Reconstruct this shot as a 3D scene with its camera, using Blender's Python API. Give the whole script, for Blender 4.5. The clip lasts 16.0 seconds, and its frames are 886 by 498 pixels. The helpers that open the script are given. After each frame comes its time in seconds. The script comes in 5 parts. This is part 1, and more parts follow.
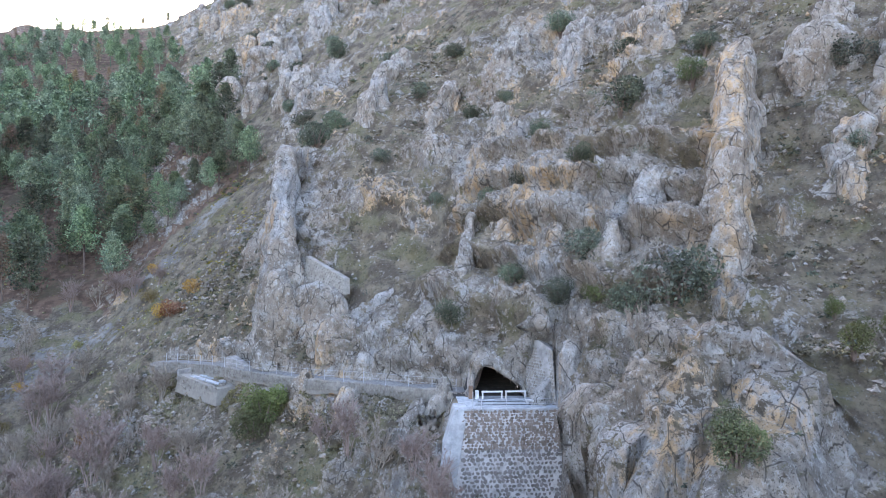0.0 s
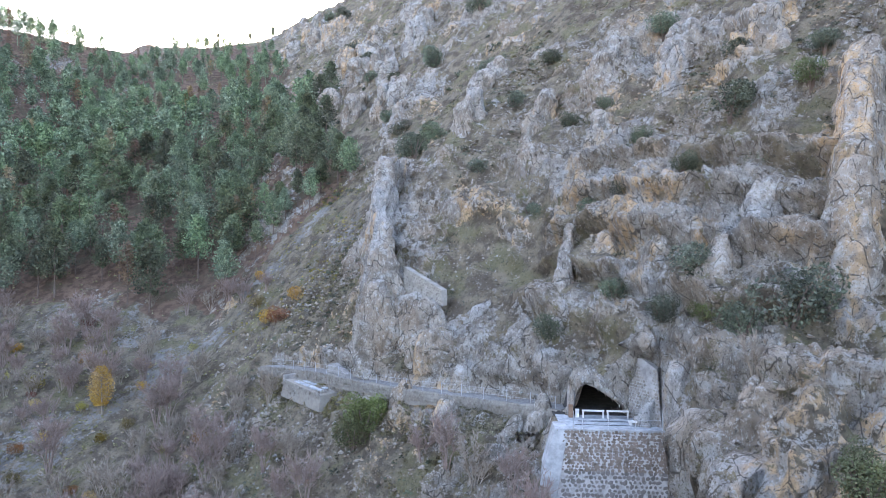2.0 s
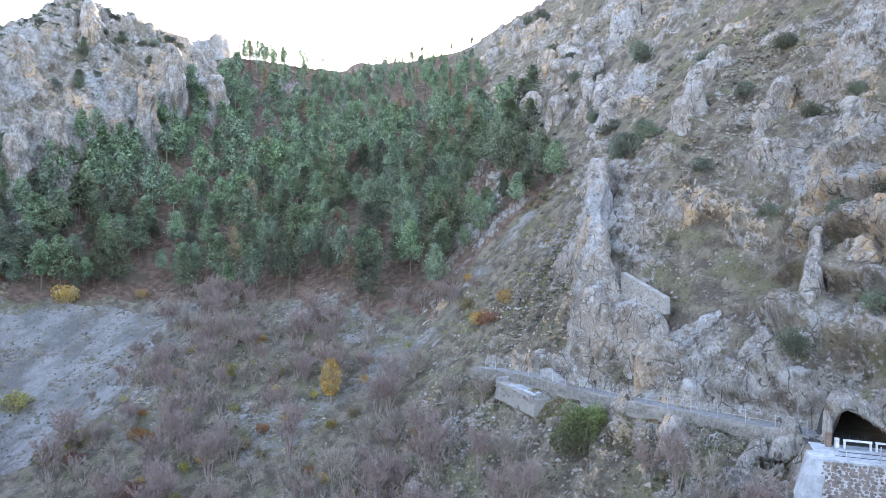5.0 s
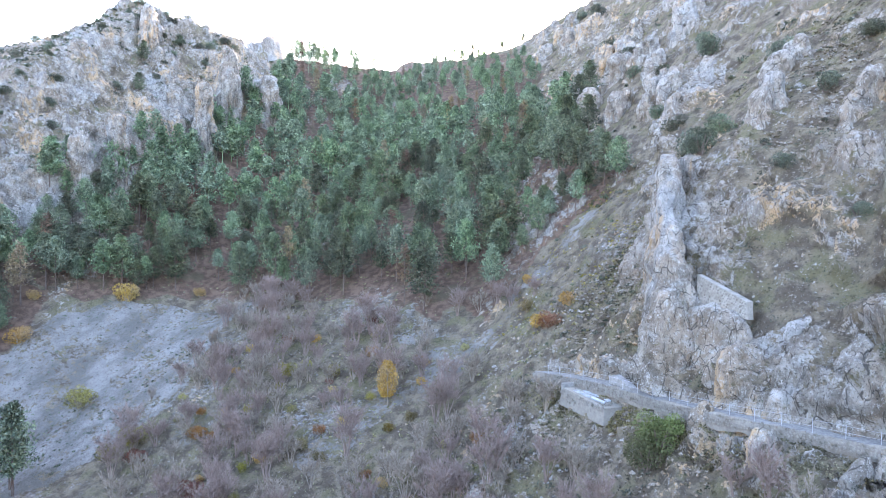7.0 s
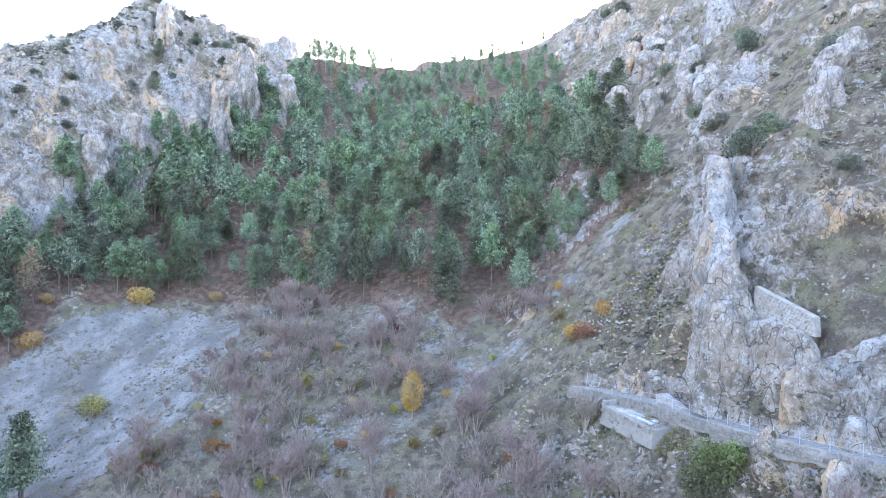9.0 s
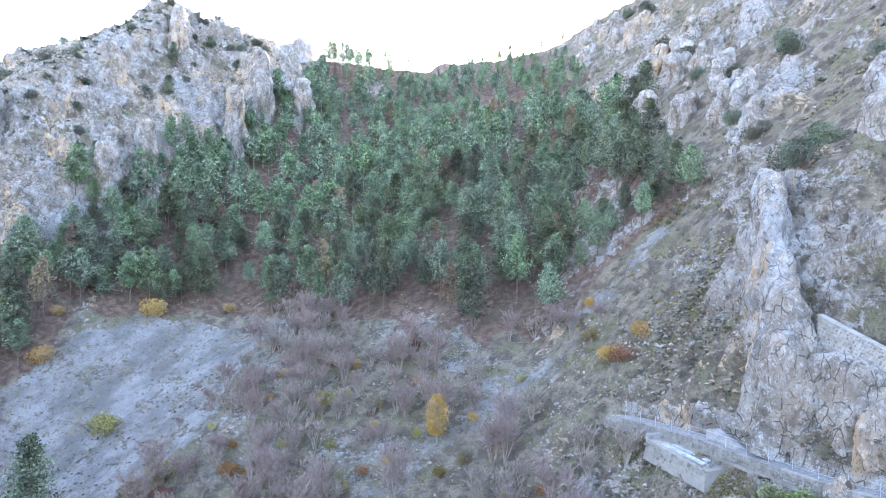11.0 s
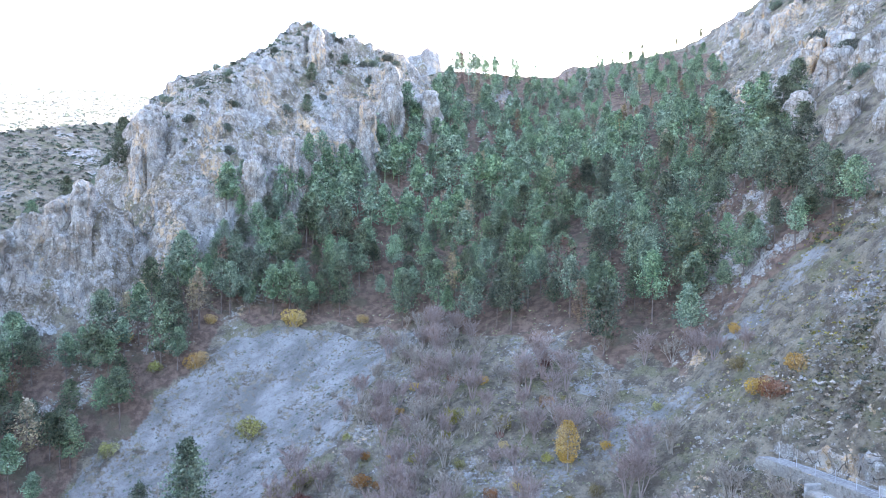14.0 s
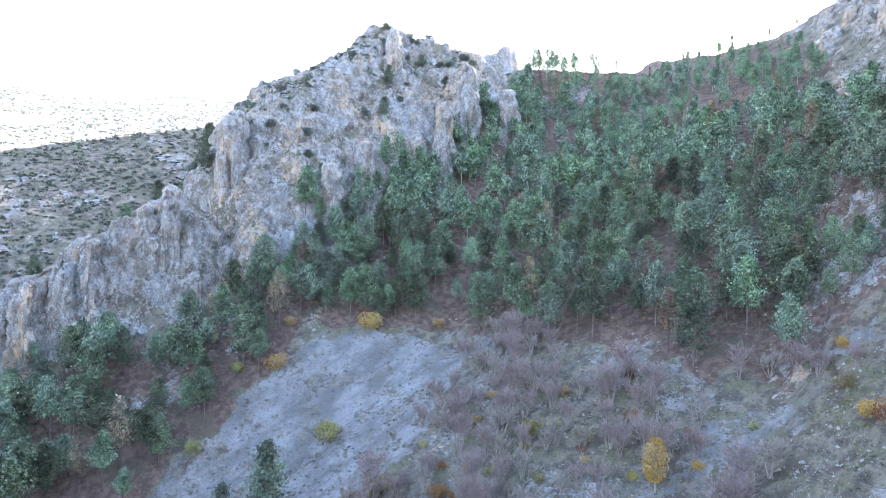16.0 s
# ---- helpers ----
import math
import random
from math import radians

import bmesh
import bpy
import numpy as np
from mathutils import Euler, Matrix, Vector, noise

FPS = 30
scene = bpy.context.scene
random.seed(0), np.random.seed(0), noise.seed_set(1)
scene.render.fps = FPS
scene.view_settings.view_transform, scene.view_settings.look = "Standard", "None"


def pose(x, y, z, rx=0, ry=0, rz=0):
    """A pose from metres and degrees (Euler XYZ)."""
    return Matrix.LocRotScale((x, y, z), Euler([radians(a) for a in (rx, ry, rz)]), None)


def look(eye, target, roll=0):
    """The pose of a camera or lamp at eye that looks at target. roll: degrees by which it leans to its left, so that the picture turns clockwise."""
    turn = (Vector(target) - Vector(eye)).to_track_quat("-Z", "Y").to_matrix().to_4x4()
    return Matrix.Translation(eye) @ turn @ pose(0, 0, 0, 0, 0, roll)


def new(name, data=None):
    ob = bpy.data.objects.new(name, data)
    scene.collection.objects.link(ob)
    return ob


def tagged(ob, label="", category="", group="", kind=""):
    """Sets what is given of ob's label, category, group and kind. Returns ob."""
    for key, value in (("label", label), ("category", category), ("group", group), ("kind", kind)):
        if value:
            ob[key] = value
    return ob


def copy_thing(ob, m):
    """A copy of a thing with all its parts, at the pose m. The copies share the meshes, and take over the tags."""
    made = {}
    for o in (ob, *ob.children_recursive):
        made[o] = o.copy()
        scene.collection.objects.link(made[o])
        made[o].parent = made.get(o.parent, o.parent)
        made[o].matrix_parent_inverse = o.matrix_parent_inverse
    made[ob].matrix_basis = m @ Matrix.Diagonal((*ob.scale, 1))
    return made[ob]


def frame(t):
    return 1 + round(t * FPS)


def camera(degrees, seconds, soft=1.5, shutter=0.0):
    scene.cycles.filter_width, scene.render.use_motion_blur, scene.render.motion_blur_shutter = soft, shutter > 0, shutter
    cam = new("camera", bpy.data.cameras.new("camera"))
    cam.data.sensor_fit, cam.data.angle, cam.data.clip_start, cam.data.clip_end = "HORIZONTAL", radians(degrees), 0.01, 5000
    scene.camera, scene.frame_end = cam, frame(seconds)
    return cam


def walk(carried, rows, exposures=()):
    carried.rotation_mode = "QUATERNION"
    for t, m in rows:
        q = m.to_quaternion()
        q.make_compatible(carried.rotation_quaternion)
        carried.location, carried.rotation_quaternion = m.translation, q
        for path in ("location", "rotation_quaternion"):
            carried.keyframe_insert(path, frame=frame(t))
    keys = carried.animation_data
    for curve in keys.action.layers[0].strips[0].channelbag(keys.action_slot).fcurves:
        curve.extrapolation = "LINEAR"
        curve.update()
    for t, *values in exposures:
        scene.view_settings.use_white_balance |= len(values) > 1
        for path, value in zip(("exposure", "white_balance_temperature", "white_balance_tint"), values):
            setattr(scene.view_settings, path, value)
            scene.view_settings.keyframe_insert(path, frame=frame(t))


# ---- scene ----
cam = camera(68.3, 16.0, soft=0.5)
METRES, EYE, TILT, LEAN, TURN = 25.08, 0.0, -1.75, -0.75, 0.0
ROWS = [
    (0.0, 0.0, 0.0, 0.0, 0.0, 0.0, 0.0),
    (0.5, -0.0022, -0.0022, 0.0157, 2.81, 0.01, 0.02),
    (1.0, -0.0061, -0.0014, 0.0293, 5.47, 0.05, -0.02),
    (1.5, -0.0119, 0.0006, 0.0382, 7.16, 0.08, -0.07),
    (2.0, -0.022, 0.0049, 0.0457, 8.07, 0.11, -0.11),
    (2.5, -0.0383, 0.0037, 0.0548, 10.07, 0.07, -0.03),
    (3.0, -0.0566, 0.0002, 0.0634, 14.79, 0.04, 0.0),
    (3.5, -0.0717, -0.0005, 0.0637, 19.26, 0.12, -0.11),
    (4.0, -0.0911, -0.0042, 0.0618, 22.46, 0.18, -0.23),
    (4.5, -0.1114, -0.0043, 0.0593, 23.87, 0.21, -0.3),
    (5.0, -0.1366, -0.0017, 0.0566, 24.62, 0.22, -0.37),
    (7.5, -0.2953, 0.0778, 0.0576, 29.16, 0.19, -0.64),
    (8.0, -0.3396, 0.1104, 0.0621, 29.41, 0.2, -0.71),
    (8.5, -0.3818, 0.1427, 0.0712, 29.56, 0.22, -0.79),
    (11.0, -0.5965, 0.308, 0.1691, 30.68, 0.26, -0.97),
    (11.5, -0.6074, 0.3158, 0.1905, 33.65, 0.24, -0.97),
    (12.0, -0.6121, 0.3149, 0.2111, 35.51, 0.25, -1.01),
    (12.5, -0.6174, 0.3131, 0.2305, 36.56, 0.22, -1.01),
    (13.0, -0.6248, 0.3084, 0.2522, 39.12, 0.16, -1.03),
    (13.5, -0.6279, 0.3181, 0.2654, 40.82, 0.14, -1.08),
    (14.0, -0.6417, 0.3216, 0.2786, 41.58, 0.13, -1.15),
    (14.5, -0.6592, 0.3185, 0.296, 42.17, 0.02, -1.17),
    (15.0, -0.6781, 0.3297, 0.3103, 45.69, -0.1, -1.18),
    (15.5, -0.6972, 0.3564, 0.3119, 47.46, -0.09, -1.28),
    (16.0, -0.7247, 0.3792, 0.3162, 48.14, -0.11, -1.3),
]
walk(cam, [(t, pose(0, 0, EYE, TILT, LEAN, TURN) @ pose(METRES * x, METRES * y, METRES * z, 90 + pitch, roll, yaw)) for t, x, y, z, yaw, pitch, roll in ROWS],
     [(0.0, 3.55, 7250, 22), (4.0, 3.6, 7200, 21), (5.5, 3.8, 7100, 20), (8.0, 4.06, 6850, 21), (11.0, 4.12, 6750, 21), (14.0, 3.97, 6480, 20), (16.0, 3.88, 6350, 20)])

# ---- light: clear sky, low sun behind the ridge ----
SUN_AZ, SUN_EL = -12.0, 17.0        # degrees to the right of +y, degrees up
world = bpy.data.worlds.new("sky")
scene.world = world
world.use_nodes = True
wn = world.node_tree.nodes
wl = world.node_tree.links
sky = wn.new("ShaderNodeTexSky")
sky.sky_type = 'NISHITA'
sky.sun_disc = False
sky.sun_elevation = radians(SUN_EL)
sky.sun_rotation = radians(SUN_AZ)
sky.altitude = 900
sky.dust_density = 2.5
wl.new(sky.outputs[0], wn["Background"].inputs[0])
wn["Background"].inputs[1].default_value = 0.13
sun = new("sun", bpy.data.lights.new("sun", 'SUN'))
sun.data.energy = 3.0
sun.data.angle = radians(0.6)
sun.data.color = (1.0, 0.93, 0.82)
sun_dir = Vector((math.sin(radians(SUN_AZ)) * math.cos(radians(SUN_EL)),
                  math.cos(radians(SUN_AZ)) * math.cos(radians(SUN_EL)), math.sin(radians(SUN_EL))))
sun.matrix_world = look((0, 0, 200), Vector((0, 0, 200)) - sun_dir)

# ---- numeric noise ----
def hash3(ix, iy, iz, seed):
    h = (ix * 374761393 + iy * 668265263 + iz * 1274126177 + seed * 982451653) & 0x7fffffff
    h = ((h ^ (h >> 13)) * 1103515245) & 0x7fffffff
    h = ((h ^ (h >> 16)) * 1911520717) & 0x7fffffff
    return ((h ^ (h >> 11)) & 0xffff) / 65535.0


def vnoise(x, y, z, seed=0):
    """Value noise in -1..1 on arrays."""
    xf, yf, zf = np.floor(x), np.floor(y), np.floor(z)
    ix, iy, iz = xf.astype(np.int64), yf.astype(np.int64), zf.astype(np.int64)
    fx, fy, fz = x - xf, y - yf, z - zf
    fx, fy, fz = (f * f * f * (f * (f * 6 - 15) + 10) for f in (fx, fy, fz))
    out = 0.0
    for a in (0, 1):
        wx = fx if a else 1 - fx
        for b in (0, 1):
            wy = fy if b else 1 - fy
            for c in (0, 1):
                wz = fz if c else 1 - fz
                out = out + wx * wy * wz * hash3(ix + a, iy + b, iz + c, seed)
    return out * 2 - 1


def fbm(x, y, z, octaves=4, seed=0, gain=0.5, ridged=False):
    total, amp, norm = 0.0, 1.0, 0.0
    for k in range(octaves):
        n = vnoise(x, y, z, seed + 17 * k)
        if ridged:
            n = 1 - 2 * np.abs(n)
        total = total + amp * n
        norm += amp
        amp *= gain
        x, y, z = x * 2.03 + 5.1, y * 2.03 + 1.7, z * 2.03 + 9.2
    return total / norm


def blocks(x, y, z, seed=0):
    """Height of a heap of tilted square blocks: flat tops, straight sides, sharp creases."""
    x, y, z = 0.88 * x + 0.36 * y - 0.30 * z, -0.42 * x + 0.88 * y - 0.20 * z, 0.20 * x + 0.30 * y + 0.93 * z
    ix, iy, iz = (np.floor(v).astype(np.int64) for v in (x, y, z))
    low = np.full(x.shape, 9.0)
    for a in (-1, 0, 1):
        for b in (-1, 0, 1):
            for c in (-1, 0, 1):
                px, py, pz = ix + a, iy + b, iz + c
                ex = np.abs(px + hash3(px, py, pz, seed) - x)
                ey = np.abs(py + hash3(px, py, pz, seed + 1) - y)
                ez = np.abs(pz + hash3(px, py, pz, seed + 2) - z)
                low = np.minimum(low, np.maximum(np.maximum(ex, ey), 0.8 * ez) - 0.6 * hash3(px, py, pz, seed + 3))
    return np.minimum(-low, 0.22)


def smooth(a, b, v):
    t = np.clip((v - a) / (b - a), 0, 1)
    return t * t * (3 - 2 * t)


def smax(a, b, k):
    """Smooth maximum."""
    h = np.clip(0.5 + 0.5 * (a - b) / k, 0, 1)
    return b + (a - b) * h + k * h * (1 - h)


UNIT = 0.66      # metres in one step of the plan


# ---- the plan, in steps of UNIT: path line, its way along (to the west) and into the mountain ----
P0 = np.array((5.0, 82.0))
ALONG = np.array((-0.755, 0.656))
INTO = np.array((0.656, 0.755))


def plan_sd(x, y):
    return ((x - P0[0]) * ALONG[0] + (y - P0[1]) * ALONG[1], (x - P0[0]) * INTO[0] + (y - P0[1]) * INTO[1])


def plan_xy(s, d):
    return P0[0] + s * ALONG[0] + d * INTO[0], P0[1] + s * ALONG[1] + d * INTO[1]


def bump(x, y, cx, cy, r, h):
    return h * np.exp(-((x - cx) ** 2 + (y - cy) ** 2) / (r * r))


def mountain(x, y):
    s, d = plan_sd(x, y)
    swell = (bump(x, y, -24, 133, 15, 12) + bump(x, y, -8, 150, 20, 6) + bump(x, y, 1, 110, 9, -5)
             + bump(x, y, -90, 275, 40, -10) + bump(x, y, 50, 78, 14, -6) + bump(x, y, 48, 55, 12, -5))
    z = -21 + np.where(d > 0, 1.1 * d, 0.98 * d)
    z = np.where(d > 138, -21 + 1.1 * 138 + 0.3 * (d - 138), z)
    return np.where(d > 260, z - 0.9 * (d - 260), z) + swell


def gully_buttress(x, y):
    """The huge pale shoulder below the pillar, cut off by the gully on its east side."""
    f = 0.45 * (x - 27.3) + 0.89 * (y - 62.4)
    z = -9.6 + np.where(f < 0, 1.05, -0.55) * f
    z = z - 2.4 * np.clip((x - 0.535 * y - 0.4 * np.sin(0.9 * y)) / 1.13, 0, 40) - 1.3 * np.clip(0.33 * y - x, 0, 40)
    return np.where((y > 20) & (x > 0), z, -500.0)


def hillside(x, y):
    f1 = np.where(y > 152, -25 + 0.6 * (y - 152), -25 + 0.52 * (y - 152))
    cap = 112 + 0.12 * np.abs(x + 205)
    f1 = np.where(f1 > cap, cap - 0.25 * (f1 - cap), f1)
    g = 0.8 * (-195 - x) + 0.6 * (y - 130)
    f2 = -28 + 0.8 * g
    f2 = np.minimum(f2, 100 + 0.15 * (f2 - 100))
    f2 = f2 - 0.9 * np.clip(-275 - x, 0, 120)       # falls away behind the crag
    return smax(f1 - 400 * smooth(-250, -330, x), f2, 8.0)


def crag(x, y):
    face = -243 - x - 0.10 * np.clip(160 - y, 0, 60) + 0.05 * np.abs(y - 200) - 0.55 * np.clip(y - 250, 0, 200)
    crest = np.interp(y, [60, 100, 118, 132, 150, 170, 188, 202, 212, 226, 245, 270, 300, 340, 400, 460], [-20, 2, 24, 48, 66, 76, 87, 97, 106, 104, 103, 99, 96, 100, 104, 70])
    foot = 17 + (y - 136) * 0.38
    z = foot + np.where(face > 0, 1.3, 2.0) * face
    back = crest - 0.8 * (face - 62)
    return np.minimum(np.minimum(z, crest + 0.25 * (face - 35)), np.where(face > 62, back, 1e4)) - 60 * smooth(120, 90, y)


def spire_ridge(x, y):
    crest = np.interp(y, [20, 50, 67, 82, 97, 108, 122], [-30, -6, 6, 14, 22, 14, -5])
    return crest - 2.3 * np.abs(x + 256 - 0.15 * (y - 80)) * np.where(x > -256, 1.0, 0.6)


def back_ridge(x, y):
    crest = 46 + 0.22 * (y - 60)
    return crest - 0.55 * np.abs(x + 415)


def shade_ridge(x, y):
    """Unseen ridge behind the crag, added to keep the sun off the back ridge."""
    return 141 - 0.02 * np.abs(x + 470) - 0.6 * np.abs(y - 350 - 0.1 * (x + 470)) - 1.2 * np.clip(-600 - x, 0, 400) - 1.5 * np.clip(x + 345, 0, 400)


def far_land(x, y):
    r = np.sqrt(x * x + y * y)
    return np.interp(r, [0, 450, 700, 1100, 1600, 2600, 3600, 5000], [-70, -60, -20, 60, 200, 470, 640, 700])


def base_height(x, y):
    floor = -64 + 0.10 * np.abs(x + 60) * 0.3
    z = smax(hillside(x, y), np.full(x.shape, 0.0) + floor, 10.0)
    z = smax(z, mountain(x, y), 4.0)
    z = smax(z, gully_buttress(x, y), 1.5)
    z = np.maximum(z, crag(x, y))
    z = np.maximum(z, spire_ridge(x, y))
    z = np.maximum(z, back_ridge(x, y))
    z = np.maximum(z, shade_ridge(x, y))
    opposite = -60 + 0.6 * np.clip(-y - 40, 0, 160)
    z = np.maximum(z, opposite)
    return np.maximum(z, far_land(x, y))


# path bench and terrace
PATH_S = [0, 4.8, 11.7, 20, 27, 36, 45, 54, 66, 74]
PATH_Z = [-21.6, -21.6, -21.9, -22.3, -22.9, -23.6, -24.0, -24.4, -25.5, -26.4]
PATH_D = [3.2, 2.4, 0.9, -1.2, -2.4, -3.2, -3.6, -4.0, -5.0, -5.8]
TERR_Z = -21.6
CORNER = (3.2, 78.0)                      # the terrace's front west corner
TERR_X = (0.9958, 0.0913)                 # east along its front edge


def terr_local(x, y):
    u, v = x - CORNER[0], y - CORNER[1]
    return u * TERR_X[0] + v * TERR_X[1], -u * TERR_X[1] + v * TERR_X[0]


def terr_plan(u, v):
    return CORNER[0] + u * TERR_X[0] - v * TERR_X[1], CORNER[1] + u * TERR_X[1] + v * TERR_X[0]


def path_mid(s):
    return np.interp(s, PATH_S, PATH_D)


def ground_height(x, y):
    """Ground with the path bench, the terrace and the foot of its wall cut in."""
    z = base_height(x, y)
    s, d = plan_sd(x, y)
    off = d - path_mid(s)
    on = smooth(2.0, 4.0, s) * smooth(76, 72, s)
    zp = np.interp(s, PATH_S, PATH_Z)
    bench = np.where(np.abs(off) < 1.5, zp, np.where(off >= 1.5, np.minimum(z, zp + 3.2 * (off - 1.5)), np.minimum(z, zp - 1.2 + 0.7 * (off + 1.5))))
    z = np.where(np.abs(off) < 5, z + (bench - z) * on, z)
    u, v = terr_local(x, y)
    at = smooth(-2.4, -1.2, u) * smooth(11.9, 11.1, u)
    cut = np.where(v > -0.6, np.where(v < 15, np.minimum(z, TERR_Z + np.clip(v - 5.3, 0, 20) * 5.0), z), np.minimum(z, -32.6 + 0.3 * np.clip(v + 8, -9, 0)))
    cut = np.where((v > -0.6) & (v < 5.3), TERR_Z, cut)
    return z + (cut - z) * at

# ---- materials ----
class Nodes:
    """Short hand for building one node material."""

    def __init__(self, name, rough=0.9, spec=0.2):
        self.mat = bpy.data.materials.new(name)
        self.mat.use_nodes = True
        self.t = self.mat.node_tree
        self.b = self.t.nodes["Principled BSDF"]
        self.b.inputs["Roughness"].default_value = rough
        self.b.inputs["Specular IOR Level"].default_value = spec
        self.pos = self.t.nodes.new("ShaderNodeNewGeometry").outputs["Position"]

    def put(self, sock, v):
        if isinstance(v, bpy.types.NodeSocket):
            self.t.links.new(v, sock)
        elif isinstance(v, tuple) and len(v) == 3 and sock.type == 'RGBA':
            sock.default_value = (*v, 1)
        else:
            sock.default_value = v

    def stretch(self, x, y, z, rot=(0, 0, 0)):
        n = self.t.nodes.new("ShaderNodeMapping")
        n.inputs["Scale"].default_value = (x, y, z)
        n.inputs["Rotation"].default_value = [radians(a) for a in rot]
        self.t.links.new(self.pos, n.inputs[0])
        return n.outputs[0]

    def noise(self, scale, detail=5.0, vec=None, rough=0.6):
        n = self.t.nodes.new("ShaderNodeTexNoise")
        n.inputs["Scale"].default_value = scale
        n.inputs["Detail"].default_value = detail
        n.inputs["Roughness"].default_value = rough
        self.t.links.new(vec if vec is not None else self.pos, n.inputs["Vector"])
        return n.outputs[0]

    def noise_vec(self, scale):
        n = self.t.nodes.new("ShaderNodeTexNoise")
        n.inputs["Scale"].default_value = scale
        n.inputs["Detail"].default_value = 4
        self.t.links.new(self.pos, n.inputs["Vector"])
        return n.outputs[1]

    def cells(self, scale, vec=None, feature='F1', out="Distance"):
        n = self.t.nodes.new("ShaderNodeTexVoronoi")
        n.feature = feature
        n.inputs["Scale"].default_value = scale
        self.t.links.new(vec if vec is not None else self.pos, n.inputs["Vector"])
        return n.outputs[out]

    def ramp(self, v, lo, hi, a=0.0, b=1.0):
        n = self.t.nodes.new("ShaderNodeMapRange")
        n.interpolation_type = 'SMOOTHSTEP'
        for k, q in zip((0, 1, 2, 3, 4), (v, lo, hi, a, b)):
            self.put(n.inputs[k], q)
        return n.outputs[0]

    def math(self, op, a, b=0.0):
        n = self.t.nodes.new("ShaderNodeMath")
        n.operation = op
        self.put(n.inputs[0], a)
        self.put(n.inputs[1], b)
        return n.outputs[0]

    def mix(self, f, a, b, mode='MIX'):
        n = self.t.nodes.new("ShaderNodeMix")
        n.data_type = 'RGBA'
        n.blend_type = mode
        self.put(n.inputs[0], f)
        self.put(n.inputs[6], a)
        self.put(n.inputs[7], b)
        return n.outputs[2]

    def random(self):
        return self.t.nodes.new("ShaderNodeObjectInfo").outputs["Random"]

    def island(self):
        return self.t.nodes.new("ShaderNodeNewGeometry").outputs["Random Per Island"]

    def attr(self, name):
        n = self.t.nodes.new("ShaderNodeVertexColor")
        n.layer_name = name
        s = self.t.nodes.new("ShaderNodeSeparateColor")
        self.t.links.new(n.outputs[0], s.inputs[0])
        return s.outputs

    def finish(self, colour, height=None, strength=0.5, dist=0.1):
        self.put(self.b.inputs["Base Color"], colour)
        if height is not None:
            n = self.t.nodes.new("ShaderNodeBump")
            n.inputs["Strength"].default_value = strength
            n.inputs["Distance"].default_value = dist
            self.t.links.new(height, n.inputs["Height"])
            self.t.links.new(n.outputs[0], self.b.inputs["Normal"])
        return self.mat


def rock_colour(n):
    """Grey and buff limestone with pale fresh faces, rusty tan seeps, dark cracks and lichen."""
    up = n.stretch(1.0, 1.0, 0.6)
    seep = n.stretch(1.0, 1.0, 0.25)
    c = n.mix(n.ramp(n.noise(0.6, 9, up, 0.75), 0.36, 0.62), (0.175, 0.154, 0.13), (0.36, 0.325, 0.28))
    c = n.mix(n.ramp(n.noise(0.1, 4), 0.43, 0.62, 0, 0.7), c, (0.29, 0.225, 0.165))
    c = n.mix(n.ramp(n.noise(0.13, 4, n.stretch(1, 1, 0.7, (0, 0, 40))), 0.53, 0.63, 0, 0.5), c, (0.36, 0.37, 0.37))
    tan = n.math('MULTIPLY', n.ramp(n.noise(0.085, 5, seep), 0.515, 0.59), n.ramp(n.noise(0.9, 5, seep), 0.4, 0.58))
    c = n.mix(n.math('MULTIPLY', tan, 0.85), c, (0.50, 0.33, 0.18))
    block = n.cells(1.1, n.mix(0.25, up, n.noise_vec(0.9)), 'F1', "Color")
    c = n.mix(0.35, c, n.mix(1.0, c, block_grey(n, block), 'MULTIPLY'))
    c = n.mix(n.ramp(n.noise(1.6, 9, None, 0.8), 0.57, 0.64, 0, 0.75), c, (0.12, 0.108, 0.085))
    c = n.mix(n.ramp(n.noise(2.6, 8, up, 0.85), 0.535, 0.585, 0, 0.75), c, (0.54, 0.52, 0.48))
    c = n.mix(n.math('MULTIPLY', n.ramp(n.noise(0.33, 6, n.stretch(1, 1, 1.6, (10, -14, 0)), 0.7), 0.55, 0.62), 0.6), c, (0.48, 0.465, 0.43))
    c = n.mix(n.ramp(n.noise(6.5, 5, n.stretch(1, 1, 0.7, (20, 30, 0)), 0.8), 0.56, 0.61, 0, 0.9), c, (0.09, 0.082, 0.068))
    c = n.mix(n.ramp(n.noise(1.0, 7, None, 0.8), 0.585, 0.65, 0, 0.8), c, (0.15, 0.14, 0.075))
    warp = n.mix(0.12, n.stretch(1, 1, 0.55, (14, 10, 25)), n.noise_vec(2.0))
    crack = n.ramp(n.cells(0.75, warp, 'DISTANCE_TO_EDGE'), 0.008, 0.035, 0.85, 0)
    c = n.mix(n.math('MULTIPLY', crack, n.ramp(n.noise(0.9, 3), 0.42, 0.56)), c, (0.07, 0.062, 0.052))
    return c


def block_grey(n, colour):
    s = n.t.nodes.new("ShaderNodeSeparateColor")
    n.t.links.new(colour, s.inputs[0])
    return n.mix(s.outputs[0], (0.45, 0.45, 0.45), (1.8, 1.78, 1.74))


def rock_relief(n):
    a = n.noise(2.2, 10, n.stretch(1, 1, 0.7), 0.8)
    k = n.cells(2.4, n.mix(0.15, n.stretch(1, 1, 0.6, (12, 8, 0)), n.noise_vec(1.6)))
    return n.math('ADD', a, n.math('MULTIPLY', k, 0.6))


